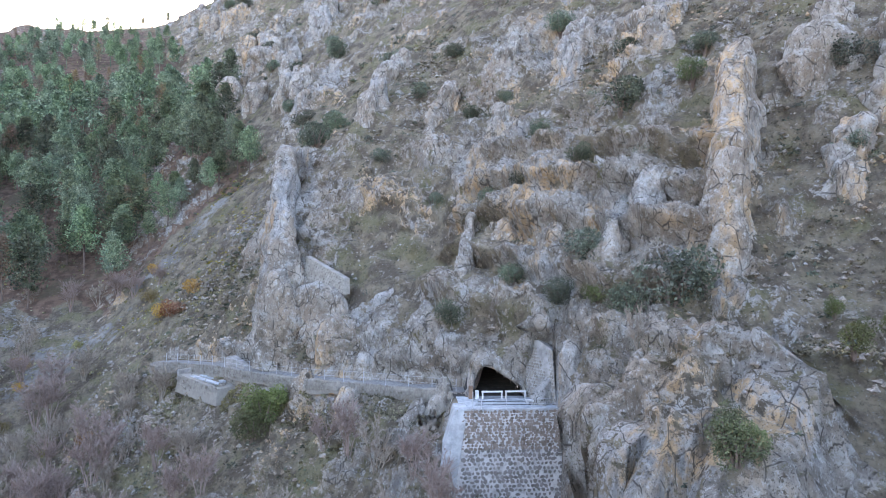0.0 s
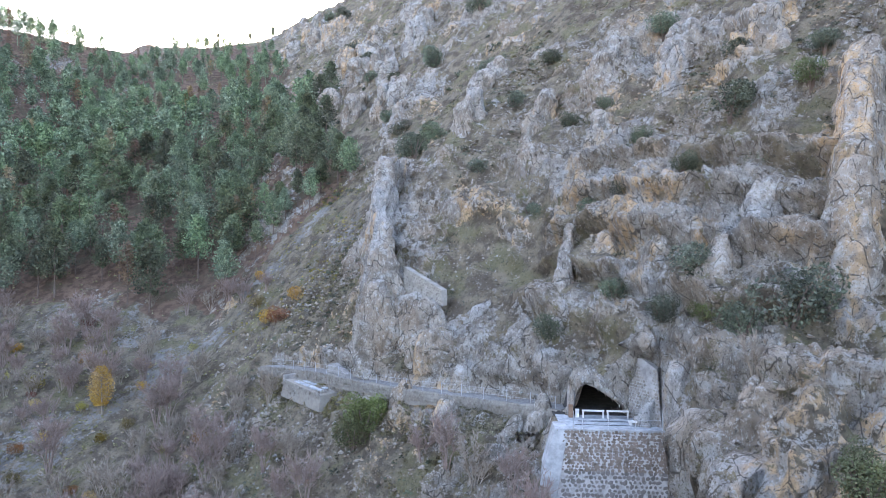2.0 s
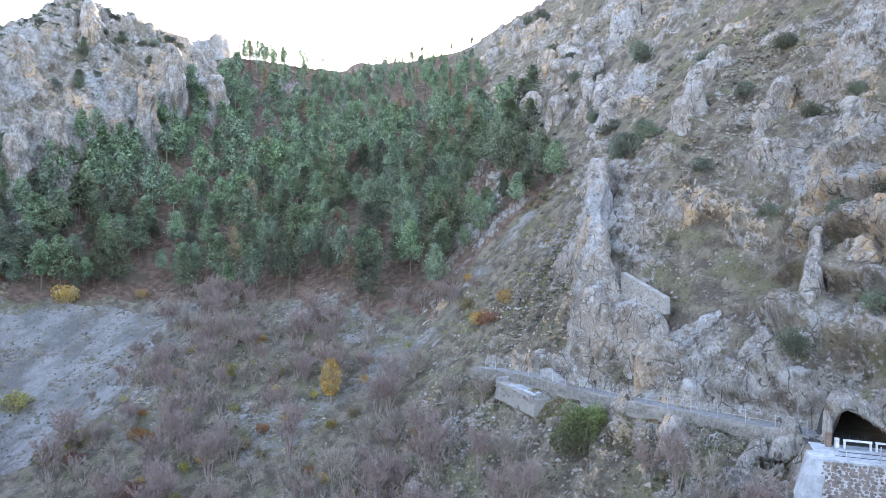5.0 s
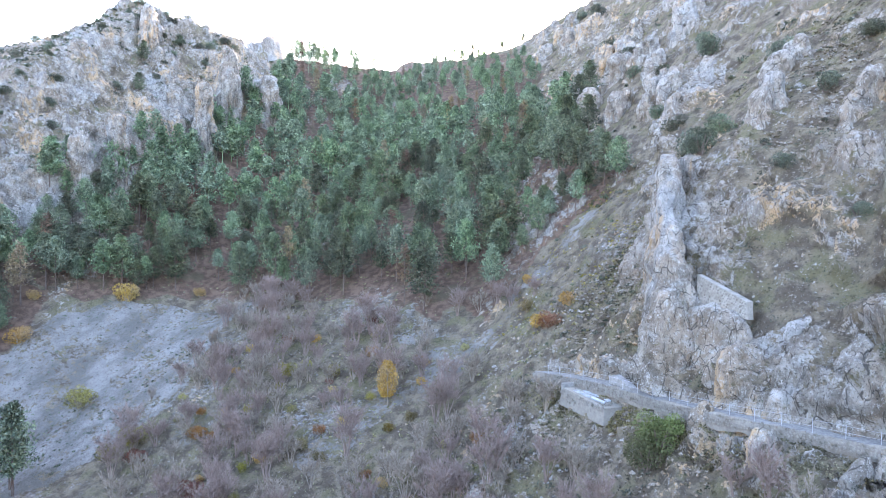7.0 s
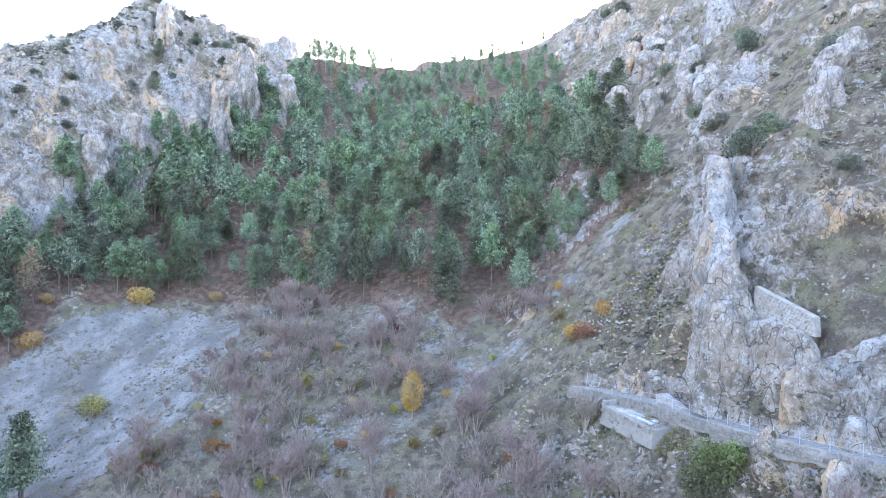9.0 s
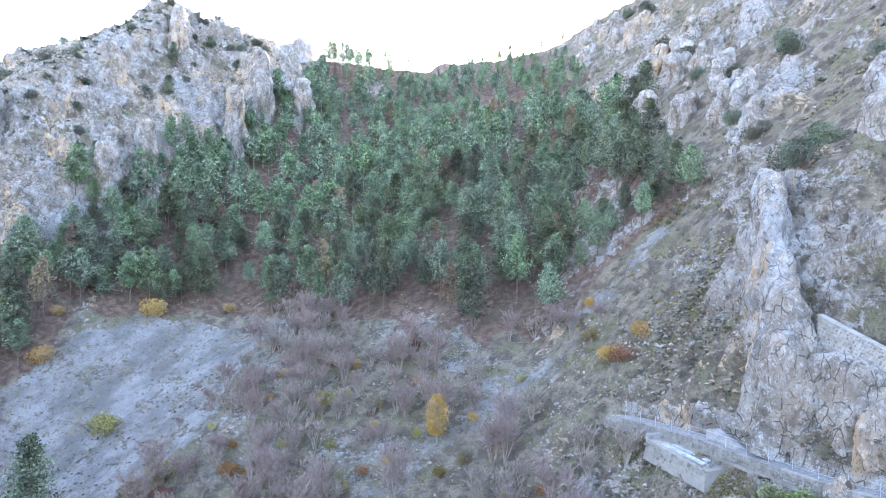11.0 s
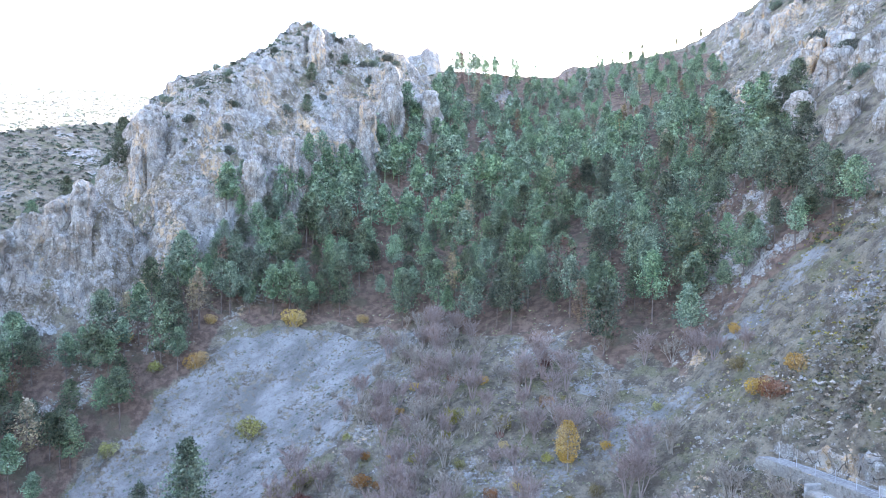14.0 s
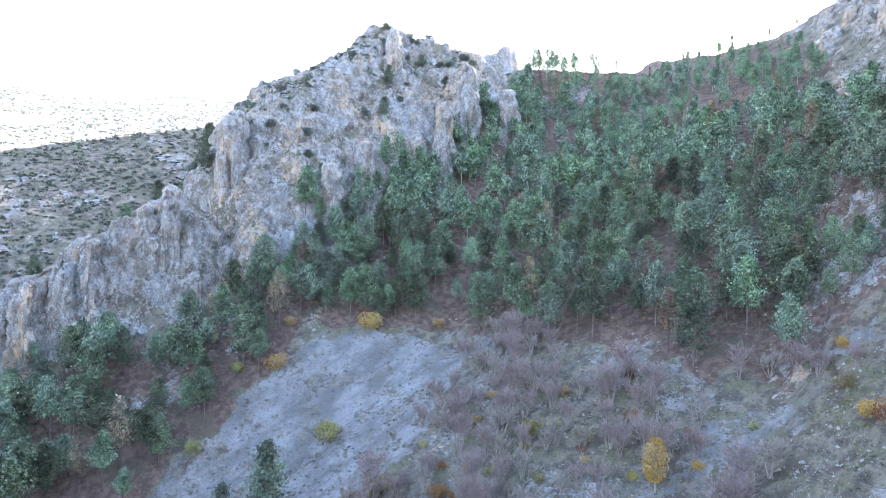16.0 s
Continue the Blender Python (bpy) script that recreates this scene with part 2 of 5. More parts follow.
def make_ground():
    n = Nodes("gorge_ground", 0.95, 0.15)
    zone = n.attr("zone")
    fine = n.noise(3.0, 8, None, 0.75)
    rock = rock_colour(n)
    soil = n.mix(n.ramp(n.noise(0.5, 6), 0.4, 0.62), (0.13, 0.105, 0.078), (0.25, 0.208, 0.148))
    soil = n.mix(n.ramp(n.noise(0.22, 5), 0.5, 0.64, 0, 0.75), soil, (0.18, 0.165, 0.09))
    soil = n.mix(n.ramp(fine, 0.5, 0.66, 0, 0.8), soil, (0.06, 0.053, 0.038))
    soil = n.mix(n.ramp(n.noise(5.5, 5), 0.6, 0.69, 0, 0.75), soil, (0.40, 0.375, 0.335))
    scree = n.mix(n.ramp(n.noise(0.25, 7, n.stretch(1, 0.5, 0.5), 0.7), 0.35, 0.65), (0.17, 0.162, 0.146), (0.315, 0.302, 0.278))
    scree = n.mix(n.ramp(n.noise(4.0, 6), 0.52, 0.66, 0, 0.65), scree, (0.13, 0.12, 0.105))
    litter = n.mix(n.ramp(n.noise(0.7, 6), 0.38, 0.64), (0.125, 0.083, 0.062), (0.225, 0.15, 0.108))
    litter = n.mix(n.ramp(n.noise(0.16, 4), 0.52, 0.64, 0, 0.8), litter, (0.135, 0.115, 0.075))
    c = n.mix(zone[2], soil, litter)
    rag = n.math('MULTIPLY', n.math('SUBTRACT', n.noise(1.1, 9, None, 0.8), 0.5), 2.6)
    c = n.mix(n.ramp(n.math('ADD', zone[1], rag), 0.44, 0.6), c, scree)
    c = n.mix(n.ramp(n.math('ADD', zone[0], rag), 0.44, 0.54), c, rock)
    return n.finish(c, n.math('ADD', rock_relief(n), n.math('MULTIPLY', fine, 0.5)), 0.95, 0.4)


def make_rock():
    n = Nodes("limestone", 0.93, 0.18)
    return n.finish(rock_colour(n), rock_relief(n), 0.9, 0.3)


def make_leaf(name, dark, light, spread=0.5):
    """Foliage: varies from plant to plant and from clump to clump."""
    n = Nodes(name, 0.75, 0.15)
    c = n.mix(n.ramp(n.island(), 0.0, 1.0), dark, light)
    hue = n.t.nodes.new("ShaderNodeHueSaturation")
    n.put(hue.inputs["Hue"], n.ramp(n.random(), 0, 1, 0.5 - 0.045 * spread, 0.5 + 0.05 * spread))
    n.put(hue.inputs["Saturation"], n.ramp(n.noise(0.11, 2), 0.3, 0.7, 0.75, 1.15))
    crown = n.math('MULTIPLY', n.ramp(n.random(), 0, 1, 1 - 0.55 * spread, 1 + 0.55 * spread), n.ramp(n.noise(0.3, 3), 0.34, 0.66, 1 - 0.6 * spread, 1 + 0.6 * spread))
    n.put(hue.inputs["Value"], crown)
    n.put(hue.inputs["Color"], c)
    return n.finish(hue.outputs[0])


def make_bark(name, a, b):
    n = Nodes(name, 0.92, 0.1)
    c = n.mix(n.ramp(n.noise(3.0, 6, n.stretch(1, 1, 0.3)), 0.35, 0.65), a, b)
    return n.finish(n.mix(n.ramp(n.island(), 0, 1, 0, 0.5), c, b), n.noise(6, 4), 0.4, 0.05)


def make_plain(name, a, b, scale=1.5, rough=0.85, bump=0.3, each=0.0):
    n = Nodes(name, rough, 0.25)
    c = n.mix(n.ramp(n.noise(scale, 7, None, 0.7), 0.35, 0.65), a, b)
    if each:
        c = n.mix(n.ramp(n.random(), 0, 1, 0, each), c, a)
        c = n.mix(n.ramp(n.island(), 0, 1, 0, each), c, b)
    return n.finish(c, n.noise(scale * 4, 5), bump, 0.05)


M_GROUND = make_ground()
M_ROCK = make_rock()
M_PINE = make_leaf("pine_needles", (0.076, 0.106, 0.066), (0.205, 0.245, 0.142), 0.7)
M_PINE_DRY = make_leaf("dry_pine_needles", (0.16, 0.11, 0.07), (0.27, 0.19, 0.12), 0.6)
M_OAK = make_leaf("holm_oak_leaves", (0.065, 0.078, 0.055), (0.15, 0.17, 0.115), 0.6)
M_GREEN = make_leaf("fresh_green_leaves", (0.075, 0.088, 0.032), (0.155, 0.165, 0.07), 0.5)
M_GOLD = make_leaf("golden_leaves", (0.34, 0.20, 0.05), (0.54, 0.35, 0.11), 0.15)
M_RED = make_leaf("rusty_leaves", (0.17, 0.06, 0.03), (0.30, 0.14, 0.07), 0.4)
M_SCRUB = make_leaf("dry_scrub", (0.10, 0.088, 0.05), (0.26, 0.225, 0.125), 0.6)
M_YSCRUB = make_leaf("yellow_scrub", (0.14, 0.115, 0.03), (0.32, 0.26, 0.08), 0.5)
M_TWIG = make_bark("bare_twigs", (0.205, 0.168, 0.13), (0.375, 0.318, 0.26))
M_TWIG_RED = make_bark("reddish_twigs", (0.21, 0.15, 0.125), (0.34, 0.265, 0.23))
M_BARK = make_bark("pine_bark", (0.10, 0.07, 0.055), (0.2, 0.155, 0.13))
M_GREYWOOD = make_bark("dead_grey_wood", (0.28, 0.27, 0.26), (0.45, 0.43, 0.41))
M_STONE = make_plain("wall_stone", (0.13, 0.12, 0.11), (0.30, 0.28, 0.26), 2.0, 0.9, 0.5, 0.55)
M_RUBBLE = make_plain("rubble_stone", (0.13, 0.115, 0.095), (0.31, 0.285, 0.245), 2.0, 0.92, 0.5, 0.6)
M_MORTAR = make_plain("pale_mortar", (0.36, 0.35, 0.335), (0.60, 0.59, 0.57), 1.2, 0.92, 0.5)
M_CONCRETE = make_plain("weathered_concrete", (0.28, 0.29, 0.29), (0.45, 0.46, 0.46), 0.9, 0.9, 0.4)
M_SLAB = make_plain("terrace_floor", (0.26, 0.28, 0.29), (0.42, 0.44, 0.45), 1.4, 0.85, 0.3)
M_GRAVEL = make_plain("path_gravel", (0.17, 0.165, 0.155), (0.29, 0.28, 0.265), 3.0, 0.95, 0.6)
M_WHITE = make_plain("white_paint", (0.52, 0.52, 0.50), (0.72, 0.72, 0.70), 3.0, 0.6, 0.1)
M_STEEL = make_plain("galvanised_steel", (0.42, 0.43, 0.44), (0.58, 0.59, 0.6), 4.0, 0.5, 0.1)
M_STEEL.node_tree.nodes["Principled BSDF"].inputs["Metallic"].default_value = 0.6
M_DARKSTEEL = make_plain("dark_iron", (0.05, 0.05, 0.055), (0.09, 0.09, 0.09), 4.0, 0.6, 0.1)
# leaf colours of the distant woods, paled to paint in the haze
M_FAR_HAZED = make_leaf("hazed_far_scrub", (0.2, 0.22, 0.16), (0.32, 0.32, 0.23), 0.3)
M_RUBBLE_DARK = make_plain("brown_rubble", (0.13, 0.105, 0.085), (0.30, 0.25, 0.21), 2.0, 0.92, 0.5, 0.5)
M_MORTAR_GREY = make_plain("grey_mortar", (0.22, 0.21, 0.195), (0.36, 0.345, 0.325), 1.2, 0.92, 0.5)
M_MORTAR_TAN = make_plain("tan_mortar", (0.24, 0.22, 0.185), (0.36, 0.335, 0.295), 1.2, 0.92, 0.5)
M_BROWN = make_plain("brown_box", (0.16, 0.10, 0.07), (0.25, 0.17, 0.12), 2.0, 0.8, 0.2)
# cave rock, base colour darkened to stand for the shade inside
M_CAVE = make_plain("shade_dark_rock", (0.035, 0.032, 0.03), (0.08, 0.072, 0.065), 1.0, 0.9, 0.6)

# ---- helpers for things ----
def mesh_of(name, verts, faces, mat, flat=True):
    me = bpy.data.meshes.new(name)
    me.from_pydata([tuple(v) for v in verts], [], [tuple(int(i) for i in f) for f in faces])
    me.materials.append(mat)
    if not flat:
        me.polygons.foreach_set("use_smooth", [True] * len(me.polygons))
    me.update()
    return me


def polys(name, co, size, mat):
    """A mesh of separate faces: co holds size corners for each face."""
    co = np.asarray(co, dtype=np.float64).reshape(-1, 3)
    n = len(co) // size
    me = bpy.data.meshes.new(name)
    me.vertices.add(len(co))
    me.vertices.foreach_set("co", co.ravel())
    me.loops.add(len(co))
    me.loops.foreach_set("vertex_index", np.arange(len(co)))
    me.polygons.add(n)
    me.polygons.foreach_set("loop_start", np.arange(0, len(co), size))
    me.update(calc_edges=True)
    me.materials.append(mat)
    return me


def grid_mesh(name, P, mat, wrap=False, keep=None, flat=True):
    """A sheet from an array of places, rows by columns."""
    nr, nt = P.shape[:2]
    i = np.arange(nr - 1)[:, None] * nt + np.arange(nt)[None, :]
    j = np.arange(nr - 1)[:, None] * nt + (np.arange(nt)[None, :] + 1) % nt
    q = np.stack([i, j, j + nt, i + nt], -1)
    if not wrap:
        q = q[:, :-1]
    q = q.reshape(-1, 4)
    co = P.reshape(-1, 3)
    if keep is not None:
        q = q[keep(co[q].mean(1))]
    me = bpy.data.meshes.new(name)
    me.vertices.add(len(co))
    me.vertices.foreach_set("co", co.ravel())
    me.loops.add(q.size)
    me.loops.foreach_set("vertex_index", q.ravel())
    me.polygons.add(len(q))
    me.polygons.foreach_set("loop_start", np.arange(0, q.size, 4))
    if not flat:
        me.polygons.foreach_set("use_smooth", np.ones(len(q), dtype=bool))
    me.update(calc_edges=True)
    me.materials.append(mat)
    return me


def thing(name, at, label, category, group="", turn=0.0, size=1.0):
    ob = new(name)
    ob.empty_display_size = 0.2
    ob.matrix_basis = Matrix.Translation([UNIT * c for c in at]) @ pose(0, 0, 0, 0, 0, turn) @ Matrix.Scale(size, 4)
    return tagged(ob, label, category, group)


def child(name, me, parent, label=""):
    ob = new(name, me)
    ob.parent = parent
    return tagged(ob, label)


def part(name, bm, mat, parent, label=""):
    me = bpy.data.meshes.new(name)
    bm.to_mesh(me)
    bm.free()
    me.materials.append(mat)
    return child(name, me, parent, label)


def box_bm(lo, hi, bevel=0.02):
    bm = bmesh.new()
    bmesh.ops.create_cube(bm, size=1.0)
    for v in bm.verts:
        v.co = Vector([lo[k] + (v.co[k] + 0.5) * (hi[k] - lo[k]) for k in range(3)])
    if bevel:
        bmesh.ops.bevel(bm, geom=bm.edges[:], offset=bevel, segments=1, affect='EDGES')
    return bm


def inside(x, y, poly):
    """Which places lie inside a polygon of the plan."""
    hit = np.zeros(np.shape(x), dtype=bool)
    for (ax, ay), (bx, by) in zip(poly, poly[1:] + poly[:1]):
        cross = ((ay > y) != (by > y)) & (x < (bx - ax) * (y - ay) / (by - ay + 1e-9) + ax)
        hit ^= cross
    return hit


def soft_inside(x, y, poly, wob=5.0, seed=3):
    wx = x + wob * fbm(x * 0.09, y * 0.09, x * 0, 3, seed)
    wy = y + wob * fbm(x * 0.09, y * 0.09, x * 0 + 7, 3, seed + 1)
    return inside(wx, wy, poly)


# ---- zones of the plan ----
QUARRY = [(-199, 138), (-184, 147), (-166, 156), (-157, 132), (-152, 116), (-157, 98), (-168, 66), (-194, 62), (-206, 92), (-207, 114)]
FOREST = [(-212, 126), (-203, 133), (-186, 154), (-147, 159), (-95, 160), (-76, 158), (-70, 172), (-52, 168), (-50, 180), (-76, 224), (-98, 272),
          (-132, 330), (-152, 365), (-205, 396), (-268, 384), (-296, 350), (-268, 288), (-247, 246), (-240, 200), (-241, 165), (-242, 140), (-232, 122)]
FOREST_WEST = [(-209, 126), (-232, 120), (-236, 98), (-238, 66), (-246, 30), (-225, 10), (-196, 30), (-199, 70), (-209, 95)]
FOREST_FOOT = [(-203, 136), (-192, 152), (-200, 172), (-240, 182), (-243, 150), (-241, 122), (-226, 112), (-211, 118)]
GRAVEL_RIB = [(-66, 150), (-82, 152), (-97, 134), (-104, 112), (-92, 100), (-86, 122), (-74, 138)]
PALE_BANK = [(-93, 157), (-104, 158), (-108, 150), (-100, 147), (-90, 150)]
OCHRE_SLOPE = [(-44, 128), (-38, 146), (-46, 166), (-56, 176), (-74, 168), (-74, 148), (-56, 130)]
GREY_FAN = [(-55, 160), (-64, 170), (-70, 160), (-62, 150)]


def caveside(x, y):
    """1 near the built terrace and the path, 0 elsewhere."""
    s, d = plan_sd(x, y)
    near_path = smooth(2.5, 1.6, np.abs(d - path_mid(s))) * smooth(-1, 1, s) * smooth(78, 74, s)
    u, v = terr_local(x, y)
    near_terr = smooth(-3.4, -2.0, u) * smooth(14.4, 13, u) * smooth(-10, -7, v) * smooth(6.6, 5.2, v)
    return np.maximum(near_path, near_terr)


def zones(x, y, z, steep):
    """Shares of bare rock, of scree and of pine litter."""
    n1 = fbm(x * 0.05, y * 0.05, z * 0.05, 5, 21)
    n2 = fbm(x * 0.21, y * 0.21, z * 0.12, 4, 22)
    s, d = plan_sd(x, y)
    mt = smooth(-3, 2, mountain(x, y) - hillside(x, y))
    cr = smooth(-2, 3, np.maximum(np.maximum(crag(x, y), spire_ridge(x, y)), back_ridge(x, y)) - hillside(x, y))
    west = smooth(-200, -215, x)
    rock_m = 0.40 + 0.75 * n1 + 0.65 * n2 + 0.5 * (steep - 1.1)
    rock_c = 0.74 + 0.6 * n1 + 0.6 * n2
    rock_h = 0.0 + 0.5 * n1 + 0.5 * n2 + 0.24 * west
    rock_c = np.where(back_ridge(x, y) > np.maximum(crag(x, y), spire_ridge(x, y)), 0.14 + 0.7 * n1 + 0.7 * n2, rock_c)
    rock = np.where(cr > 0.5, rock_c, np.where(mt > 0.5, rock_m, rock_h))
    scree = 0.18 + 0.6 * n1 + 0.3 * n2
    scree = np.where(soft_inside(x, y, QUARRY, 4.0), 0.66 + 0.35 * n2 + 0.2 * n1, scree)
    for zone_poly in (GRAVEL_RIB, PALE_BANK, GREY_FAN):
        scree = np.where(soft_inside(x, y, zone_poly, 12.0), 0.5 + 0.5 * n2, scree)
    rock = np.where(soft_inside(x, y, QUARRY, 4.0), 0.0, rock)
    rock = np.where(soft_inside(x, y, OCHRE_SLOPE, 6.0), rock - 0.5, rock)
    pines = soft_inside(x, y, FOREST, 9.0) | soft_inside(x, y, FOREST_WEST, 9.0)
    shoulder = gully_buttress(x, y) - mountain(x, y)
    rock = np.where(shoulder > -1.0, 0.72 + 0.5 * n2 + 0.3 * n1, rock)
    rock = np.where((shoulder <= -1.0) & (x > 0.545 * y) & (y > 20) & (y < 74), rock - 0.3, rock)
    litter = np.where(pines & (cr < 0.5), 1.0, 0.0)
    scree = np.where(pines, scree - 0.25, scree)
    return np.clip(rock, 0, 1), np.clip(scree, 0, 1), litter


# ---- ground sheet ----
CEN = (-14.0, 5.0)
th = np.radians(np.concatenate([np.arange(-38, 88, 0.15), np.arange(88, 322, 3.0)]))
rad = np.concatenate([np.linspace(2, 62, 20), np.arange(62.5, 105, 0.2), np.exp(np.arange(np.log(105), np.log(218), 0.0028)), np.exp(np.arange(np.log(218), np.log(325), 0.0017)), np.exp(np.arange(np.log(325.5), np.log(430), 0.003)), np.geomspace(434, 4800, 80)])
RR, TT = np.meshgrid(rad, th, indexing="ij")
GX, GY = CEN[0] - RR * np.sin(TT), CEN[1] + RR * np.cos(TT)
GZ = ground_height(GX, GY)


def outward(P):
    """Unit normals of a sheet of places, turned up."""
    a = np.gradient(P, axis=0)
    b = np.gradient(P, axis=1)
    n = np.cross(a, b)
    n /= np.linalg.norm(n, axis=-1, keepdims=True) + 1e-9
    return np.where(n[..., 2:3] < 0, -n, n)


def rock_shape(x, y, z, seed=0):
    """Relief of broken limestone: ribs, blocks and cracks."""
    big = fbm(x * 0.045, y * 0.045, z * 0.03, 3, seed + 40, 0.5, True)
    rib = fbm(x * 0.13, y * 0.13, z * 0.08, 4, seed + 41, 0.55, True)
    fine = fbm(x * 1.1, y * 1.1, z * 0.9, 3, seed + 44, 0.6, True)
    return (2.0 * big + 0.8 * rib + 5.0 * blocks(x * 0.19 + 0.25 * rib, y * 0.19, z * 0.17, seed + 42)
            + 2.3 * blocks(x * 0.5, y * 0.5 + 0.2 * rib, z * 0.52, seed + 43) + 1.0 * blocks(x * 1.3 + 0.2 * fine, y * 1.3, z * 1.25, seed + 45) + 0.22 * fine)


P = np.stack([GX, GY, GZ], -1)
NRM = outward(P)
steep = np.sqrt(1 - NRM[..., 2] ** 2) / (NRM[..., 2] + 0.05)
rock, scree, litter = zones(GX, GY, GZ, steep)
still = 1 - caveside(GX, GY)
near_fade = smooth(2500, 500, RR)
strata = np.mod((GZ + 0.12 * GX + 3.0 * fbm(GX * 0.05, GY * 0.05, GZ * 0, 3, 61)) / 6.5, 1.0)
sS, sD = plan_sd(GX, GY)
ledge = (smooth(0.0, 0.25, strata) - strata) * 4.8 * smooth(6, 9, sD) * smooth(36, 30, sD) * smooth(-24, -20, sS) * smooth(26, 18, sS)
soft_relief = 1.2 * fbm(GX * 0.05, GY * 0.05, GZ * 0.05, 4, 51) + 0.45 * fbm(GX * 0.4, GY * 0.4, GZ * 0.4, 4, 52, 0.6)
in_quarry = inside(GX, GY, QUARRY)
soft_relief = np.where(in_quarry, 0.35 * soft_relief + 0.35 * fbm(GX * 0.35, GY * 0.06, GZ * 0.06, 3, 53, 0.5, True), soft_relief)
lump = smooth(0.25, 0.6, rock)
mt_share = smooth(0, 6, mountain(GX, GY) - hillside(GX, GY))
cr_share = smooth(0, 6, np.maximum(crag(GX, GY), spire_ridge(GX, GY)) - hillside(GX, GY))
amount = (0.30 + 0.70 * lump) * np.maximum(np.maximum(mt_share, cr_share), 0.22 * lump) * still * (RR > 45) * (RR < 900)
need = amount > 0.02
broken = np.zeros_like(GX)
broken[need] = rock_shape(GX[need], GY[need], GZ[need])
relief = soft_relief + broken * amount + ledge
relief *= still * near_fade * smooth(30, 60, RR)
P = P + NRM * relief[..., None]
far_roll = smooth(500, 1200, RR) * (14 * fbm(GX * 0.004, GY * 0.004, GX * 0, 4, 71) + 30 * fbm(GX * 0.0012, GY * 0.0012, GX * 0, 3, 72))
P[..., 2] += far_roll
SCREE_MASK, ROCK_MASK = scree, rock


def cave_top(u):
    return TERR_Z + np.interp(u, [1.2, 1.7, 2.3, 3.1, 4.5, 6.3, 7.9, 8.2], [-0.1, 2.3, 3.5, 4.0, 3.5, 2.3, 1.2, -0.1])


def not_cave(c):
    u, v = terr_local(c[:, 0], c[:, 1])
    return ~((u > 1.2) & (u < 8.2) & (v > 4.3) & (v < 8.5) & (c[:, 2] > TERR_Z + 0.02) & (c[:, 2] < cave_top(u)))


ground = new("ground", grid_mesh("ground", P, M_GROUND, wrap=True, keep=not_cave))
ground.data.transform(Matrix.Scale(UNIT, 4))
tagged(ground, "gorge slopes of grey limestone, scree and dry grass", "ground", kind="structure")
layer = ground.data.color_attributes.new("zone", 'FLOAT_COLOR', 'POINT')
layer.data.foreach_set("color", np.stack([rock, scree, litter, np.ones_like(rock)], -1).astype(np.float32).ravel())


def surface(x, y):
    """Height of the sheet as built, by the nearest of its places."""
    x, y = np.atleast_1d(x).astype(float), np.atleast_1d(y).astype(float)
    r = np.hypot(x - CEN[0], y - CEN[1])
    a = np.degrees(np.arctan2(-(x - CEN[0]), y - CEN[1]))
    i = np.clip(np.searchsorted(rad, r), 1, len(rad) - 1)
    j = np.clip(np.round((a + 38) / 0.15).astype(int), 0, 839)
    f = np.clip((r - rad[i - 1]) / (rad[i] - rad[i - 1]), 0, 1)
    return P[i - 1, j, 2] * (1 - f) + P[i, j, 2] * f


# ---- standing rocks ----
def rock_blade(name, spine, label, seed, mat=None, n_along=60, n_round=44, rough=1.0, group=""):
    """A blade of rock along a spine of (x, y, foot height, crest height, half width)."""
    sp = np.array(spine, float)
    run = np.concatenate([[0], np.cumsum(np.linalg.norm(np.diff(sp[:, [0, 1, 3]], axis=0), axis=1))])
    u = np.linspace(0, run[-1], n_along)
    x, y, lo, hi, w = (np.interp(u, run, sp[:, k]) for k in range(5))
    tang = np.stack([np.gradient(x), np.gradient(y)], -1)
    tang /= np.linalg.norm(tang, axis=1, keepdims=True) + 1e-9
    side = np.stack([-tang[:, 1], tang[:, 0]], -1)
    b = np.linspace(-1, 1, n_round)
    prof = np.clip(1.12 - np.abs(b) ** 1.5 * 1.12, 0, 1)
    lat = np.sign(b) * np.abs(b) ** 0.8
    w = w * (1 + 0.35 * vnoise(u * 0.35, u * 0, u * 0 + seed, seed))
    hi = hi + 1.3 * vnoise(u * 0.5, u * 0 + 3, u * 0 + seed, seed)
    end = np.sqrt(np.clip(1 - (2 * u / run[-1] - 1) ** 8, 0.02, 1))
    W = w[:, None] * lat[None, :] * end[:, None]
    PX = x[:, None] + side[:, 0:1] * W
    PY = y[:, None] + side[:, 1:2] * W
    PZ = lo[:, None] + (hi - lo)[:, None] * prof[None, :] * end[:, None]
    Q = np.stack([PX, PY, PZ], -1)
    N = np.cross(np.gradient(Q, axis=0), np.gradient(Q, axis=1))
    N /= np.linalg.norm(N, axis=-1, keepdims=True) + 1e-9
    mid = np.stack([x, y, (lo + hi) / 2], -1)[:, None, :]
    N = np.where(np.sum(N * (Q - mid), -1, keepdims=True) < 0, -N, N)
    k = rough * np.clip(w[:, None] / 4.0, 0.25, 1.0)
    Q = Q + N * (k * 0.62 * rock_shape(PX * 1.25, PY * 1.25, PZ * 1.15, seed))[..., None]
    ob = new(name, grid_mesh(name, Q * UNIT, mat or M_ROCK))
    return tagged(ob, label, "rock", group)


